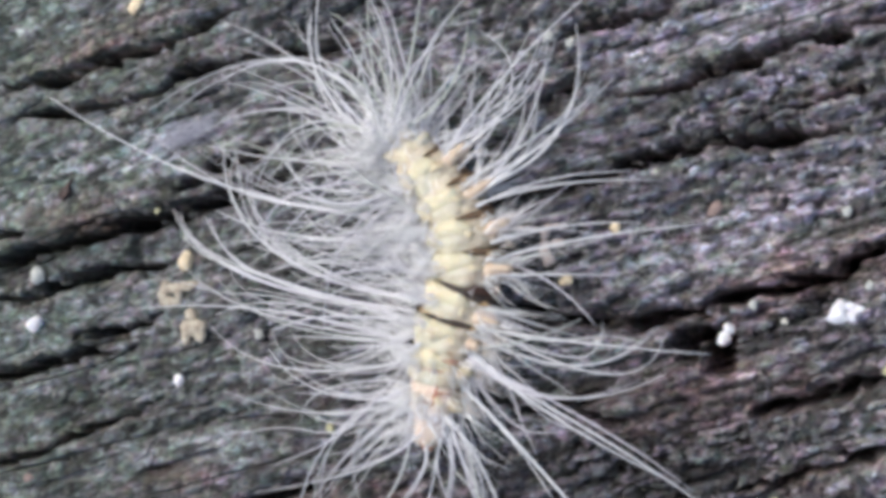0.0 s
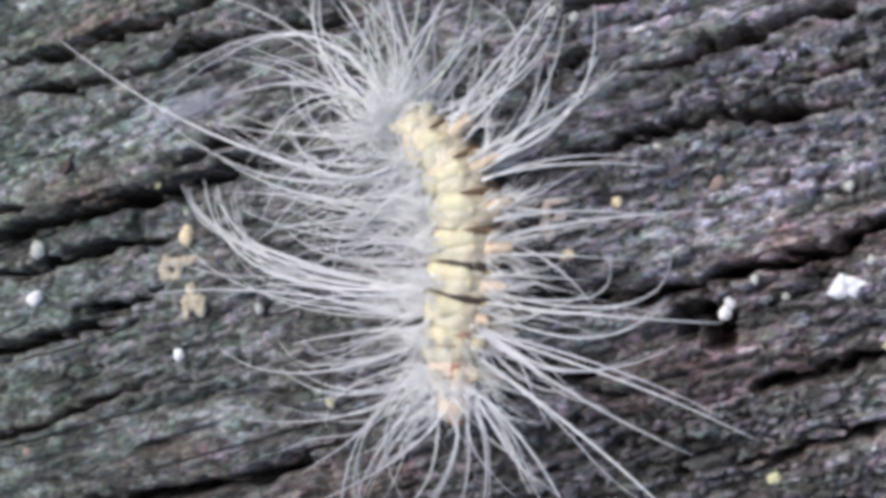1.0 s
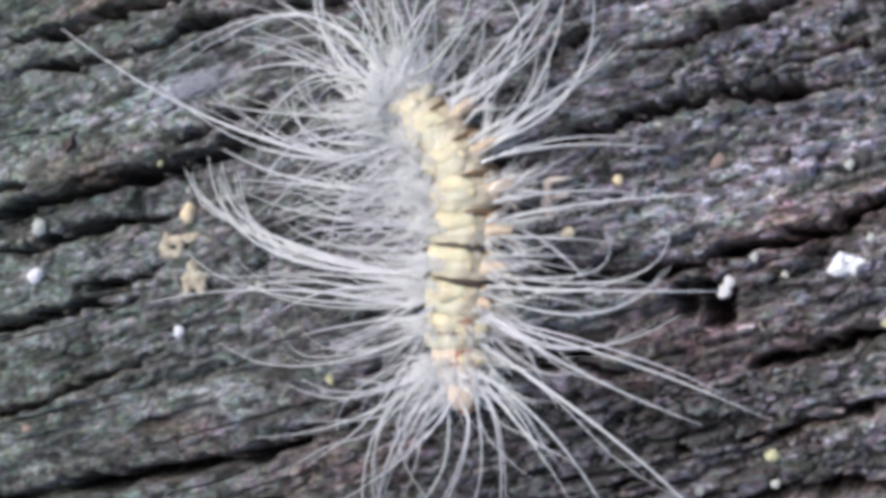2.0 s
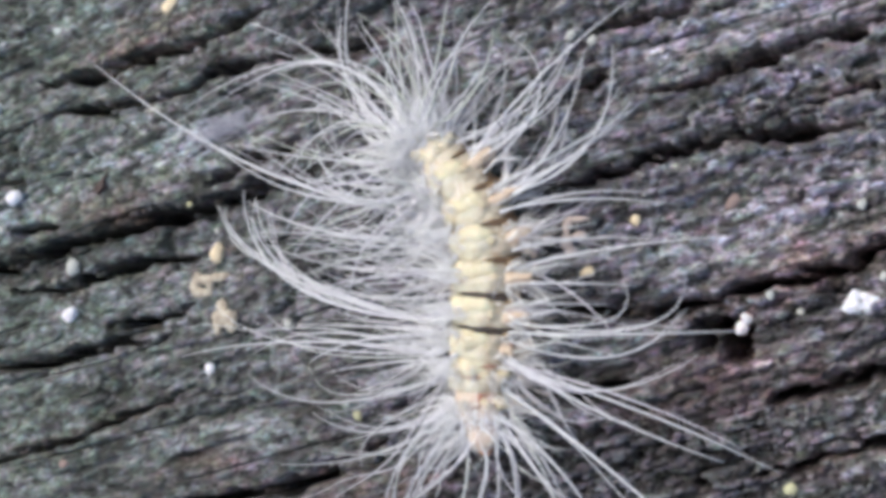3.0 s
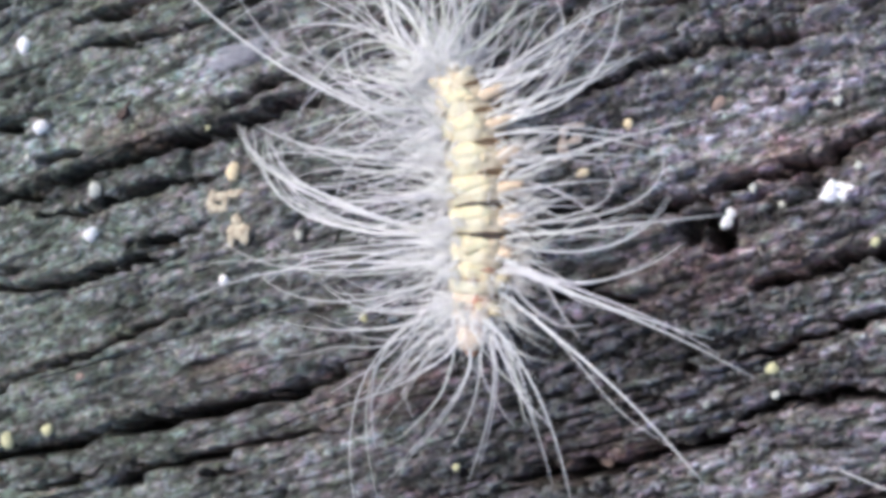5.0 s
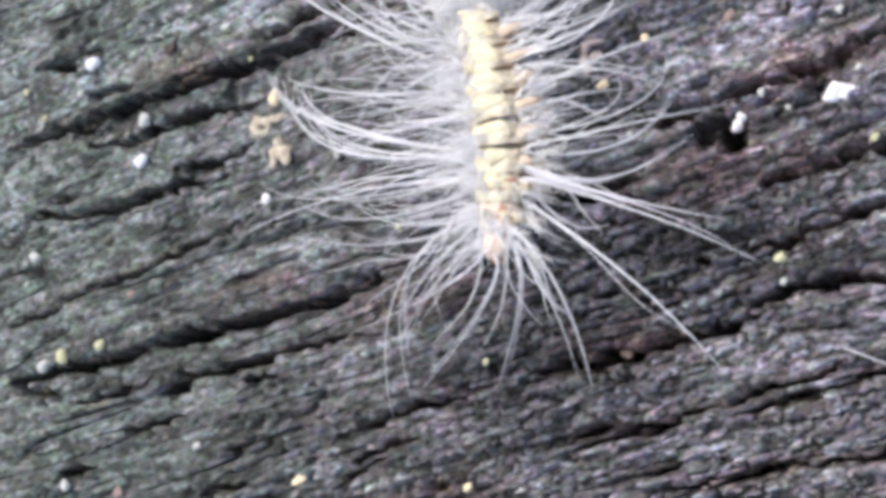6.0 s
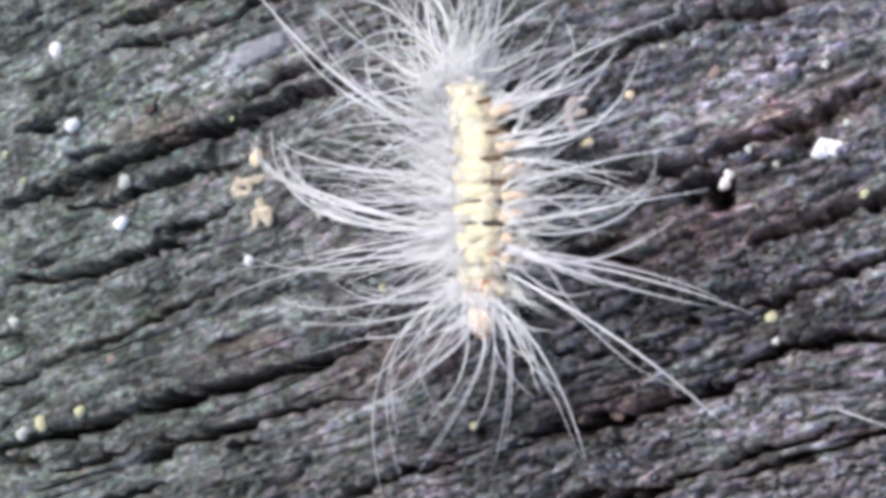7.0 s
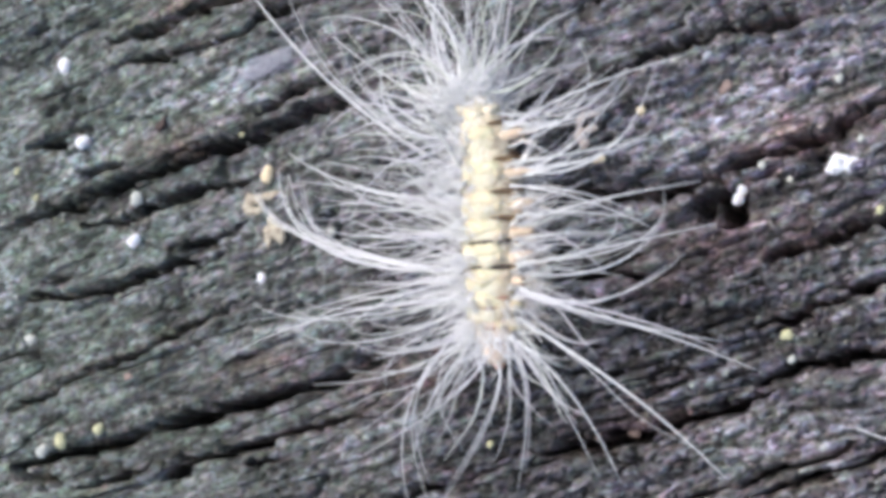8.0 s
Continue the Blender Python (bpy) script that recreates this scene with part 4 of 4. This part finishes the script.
# pale hair that hangs over the head
brow = []
for _ in range(44):
    turn = rnd.normal(-90, 50)
    brow.append(stray(GIRTH[1], rnd.uniform(-0.95, 0.95), rnd.uniform(-1.5, -0.7), turn, rnd.uniform(1.8, 5.5), rnd.normal(0, 0.12), 0.0, rnd.uniform(-2.2, 0.6), rnd.uniform(0.02, 0.045)))
part("fuzz", tubes("fuzz", brow, FUZZ, 4, 5), rings[1], "short pale fuzz", kind="stuff")
part("stripe", lump("stripe", (0.22, 1.1, 0.2), RED, 77, 0.2), rings[1], "dull red stripe", pose(0.6 * MM, 0.1 * MM, 1.74 * MM))


# ---- grains and flakes lying on the timber ----
def heap(name, lobes, material, rugged=0.25, square=1.0):
    """Several grown-together lumps as one mesh: each is x, y, z and three half-sizes (mm)."""
    verts, faces = [], []
    for k, (x, y, z, *size) in enumerate(lobes):
        me = lump(name, size, material, 31 * k + len(lobes) + round(10 * size[0]), rugged, square=square)
        start = len(verts)
        verts += [(v.co.x + x * MM, v.co.y + y * MM, v.co.z + z * MM) for v in me.vertices]
        faces += [tuple(start + q for q in f.vertices) for f in me.polygons]
        bpy.data.meshes.remove(me)
    return mesh_of(name, verts, faces, material)


def lay(ob_name, me, x, y, label, category, group="", rz=0.0, lift=0.0):
    ob = new(ob_name, me)
    ob.matrix_basis = pose(x * MM, y * MM, (max(ground_height(x + a, y + c) for a in (-0.3, 0, 0.3) for c in (-0.3, 0, 0.3)) - 0.1 + lift) * MM, 0, 0, rz)
    return tagged(ob, label, category, group)


def grain_at(name, x, y, size, material, label, group, rz=0.0, rugged=0.25):
    return lay(name, lump(name, size, material, int(abs(x * 7 + y * 13)) + 1, rugged), x, y, label, "grain", group, rz)


WHITE = "chalk white grain lying on dark timber"
lay("white_grain", heap("white_grain", [(-0.42, 0, 0, 0.75, 0.82, 0.65), (0.32, 0.38, 0, 0.48, 0.45, 0.42), (0.85, 0.12, 0, 0.52, 0.52, 0.45), (0.3, -0.38, 0, 0.5, 0.45, 0.42), (-0.9, -0.5, 0, 0.45, 0.45, 0.4)], CHALK, 0.4), 32.5, -2.0, "large knobbly chalk white grain on dark timber", "grain", "white grains", lift=0.25)
lay("white_grain", heap("white_grain", [(-0.2, -0.4, 0, 0.62, 0.6, 0.6), (0.2, 0.4, 0.1, 0.48, 0.58, 0.52)], CHALK), 23.4, -3.8, "two-lobed chalk white grain beside a dark hole", "grain", "white grains", lift=0.5)
for x, y, s in ((-44.5, -3.85, 0.9), (-27.6, -8.9, 0.62), (-52.4, 8.4, 0.95)):
    grain_at("white_grain", x, y, (s, s * 0.95, s * 0.8), CHALK, WHITE, "white grains")
grain_at("white_grain", -55.8, 18.1, (0.8, 1.15, 0.7), CHALK, "oval chalk white grain on dark timber", "white grains", -10)
DULLED = "dull greyish white grain on dark timber"
for x, y, s in ((-44.4, 1.0, 0.95), (-57.8, -27.5, 0.95), (27.5, -18.9, 0.42), (-54.6, 5.1, 0.5), (-19.0, -4.5, 0.55), (-35.4, -36.0, 0.55), (-53.9, -41.2, 0.75),
                (25.7, -1.5, 0.42), (27.9, -2.8, 0.36), (32.7, 5.6, 0.45), (9.1, 20.7, 0.55), (11.0, 20.1, 0.5), (34.3, 0.0, 0.4), (-60.2, -14.5, 0.8)):
    grain_at("pale_grain", x, y, (s, s * 0.85, s * 0.7), DULL, DULLED, "pale grains", x * 9)
for x, y, s in ((-55.0, -26.4, 0.95), (-49.3, -25.0, 0.75), (27.2, -16.8, 0.58), (-1.2, -26.4, 0.42), (-30.7, 7.2, 0.36), (35.5, -6.3, 0.45), (-63.1, 5.9, 0.5), (-59.9, 2.4, 0.45), (-11.1, -12.7, 0.5)):
    grain_at("yellow_grain", x, y, (s, s * 0.9, s * 0.75), STRAW, "dull yellow grain on dark timber", "yellow grains", x * 5)
grain_at("tan_grain", -27.0, 2.3, (0.85, 0.95, 0.75), TAN, "round tan grain on dark timber", "tan grains")
for x, y, sx, sy in ((10.7, 0.4, 0.6, 0.5), (14.8, 4.7, 0.5, 0.45), (-3.2, -38.8, 0.6, 0.4), (-32.9, 27.2, 1.0, 0.7), (-22.3, -39.0, 0.9, 0.55)):
    grain_at("tan_grain", x, y, (sx, sy, 0.45), TAN, "tan grain among the timber's ridges", "tan grains", 30)
lay("buff_flake", heap("buff_flake", [(-1.0, 0.0, 0, 0.75, 1.1, 0.45), (-0.1, 0.55, 0, 0.9, 0.5, 0.4), (-0.1, -0.75, 0, 0.9, 0.5, 0.42), (0.6, 0.1, 0, 0.45, 0.9, 0.4), (1.7, 0.8, 0.05, 1.3, 0.45, 0.35)], BUFF, 0.34, 0.85),
    -28.4, -0.8, "buff flake with a hole in its middle", "flake", "buff flakes")
lay("buff_flake", heap("buff_flake", [(0, 0.35, 0, 1.25, 0.95, 0.5), (-0.85, -0.55, 0, 0.45, 0.8, 0.42), (0.8, -0.45, 0, 0.5, 0.7, 0.45), (-0.3, 1.5, 0, 0.65, 0.7, 0.4)], BUFF, 0.34, 0.85),
    -25.9, -4.3, "buff flake with a notched edge", "flake", "buff flakes")
grain_at("pale_grain", -27.2, 4.5, (0.3, 0.28, 0.22), DULL, DULLED, "pale grains")
lay("husk", heap("husk", [(-0.8, 0.9, 0, 0.45, 0.8, 0.4), (-0.9, -0.5, 0, 0.5, 0.9, 0.45), (-0.5, -1.4, 0, 0.5, 0.6, 0.4), (0.1, 1.35, 0, 0.9, 0.35, 0.35), (0.2, 0.0, 0, 0.8, 0.35, 0.3)], HUSK, 0.35, 1.0),
    9.6, 3.5, "pale pinkish husk with bracket-shaped arms", "husk")
for x, y, sx, sy, r in ((22.8, 6.0, 0.75, 0.5, 40), (-45.3, -19.2, 0.6, 0.5, 20), (12.2, -25.4, 0.7, 0.5, -30), (-46.0, -41.6, 0.8, 0.6, 50)):
    grain_at("wood_chip", x, y, (sx, sy, 0.3), PINK, "thin reddish wood chip", "wood chips", r)
splinter = bmesh.new()
base = [splinter.verts.new(Vector(q) * MM) for q in ((-0.55, -1.0, -0.2), (0.35, -1.15, -0.2), (0.75, 0.1, -0.2), (0.25, 0.7, -0.2), (0.55, 1.75, -0.1), (-0.15, 1.0, -0.2), (-0.6, 0.2, -0.2))]
crown = [splinter.verts.new(v.co * 0.8 + Vector((0.05, 0.05, 0.75 - 0.12 * k)) * MM) for k, v in enumerate(base)]
splinter.faces.new(base[::-1]), splinter.faces.new(crown)
for k in range(7):
    splinter.faces.new((base[k], base[(k + 1) % 7], crown[(k + 1) % 7], crown[k]))
bmesh.ops.bevel(splinter, geom=splinter.edges[:], offset=0.06 * MM, segments=1, affect="EDGES")
chip_mesh = bpy.data.meshes.new("wood_chip")
splinter.to_mesh(chip_mesh), splinter.free()
chip_mesh.materials.append(CHIP)
lay("wood_chip", chip_mesh, -41.1, 9.4, "dark brown pointed wood chip", "chip", "wood chips", -22, 0.25)
lay("straw", tubes("straw", [((-2.2, 0.9, 0.35), (0.5, -0.1, 0.7), (5.2, -1.9, 0.45), 0.09)], HAIR, 6, 8), 34.0, -25.5, "loose white bristle lying on timber", "bristle")

# a thin patch of silk, many fine threads drawn out along the grain
rnd = np.random.RandomState(17)
threads = []
for _ in range(150):
    x, y = rnd.normal(0, 1.7), rnd.normal(0, 0.55)
    long, turn = rnd.uniform(1.5, 4.5), radians(14 + rnd.normal(0, 12))
    way = np.array([math.cos(turn), math.sin(turn), 0]) * long / 2
    middle = np.array([x + 0.3 * y, 0.25 * x + y, 0.45 + rnd.uniform(-0.12, 0.25)])
    threads.append((middle - way, middle + np.array([0, rnd.normal(0, 0.2), 0.1]), middle + way, rnd.uniform(0.02, 0.04)))
lay("silk_patch", tubes("silk_patch", threads, SILK, 3, 4), -26.4, 14.6, "thin bluish white patch of silk on timber", "silk")


def motions():
    times = sorted(spine)
    walk(crawler, [(t, body_pose(t)) for t in times])
    for i, ob in enumerate(rings):
        walk(ob, [(t, ring_pose(t, i)) for t in times])
    for lock, seat in swinging:
        walk(lock, [(t, pose(*(seat * MM), 0, 0, turn)) for t, turn in ((0, 8), (1, 6), (2.5, -1), (3.5, -5), (4.2, -8), (5.3, -9), (8, -9))])


motions()
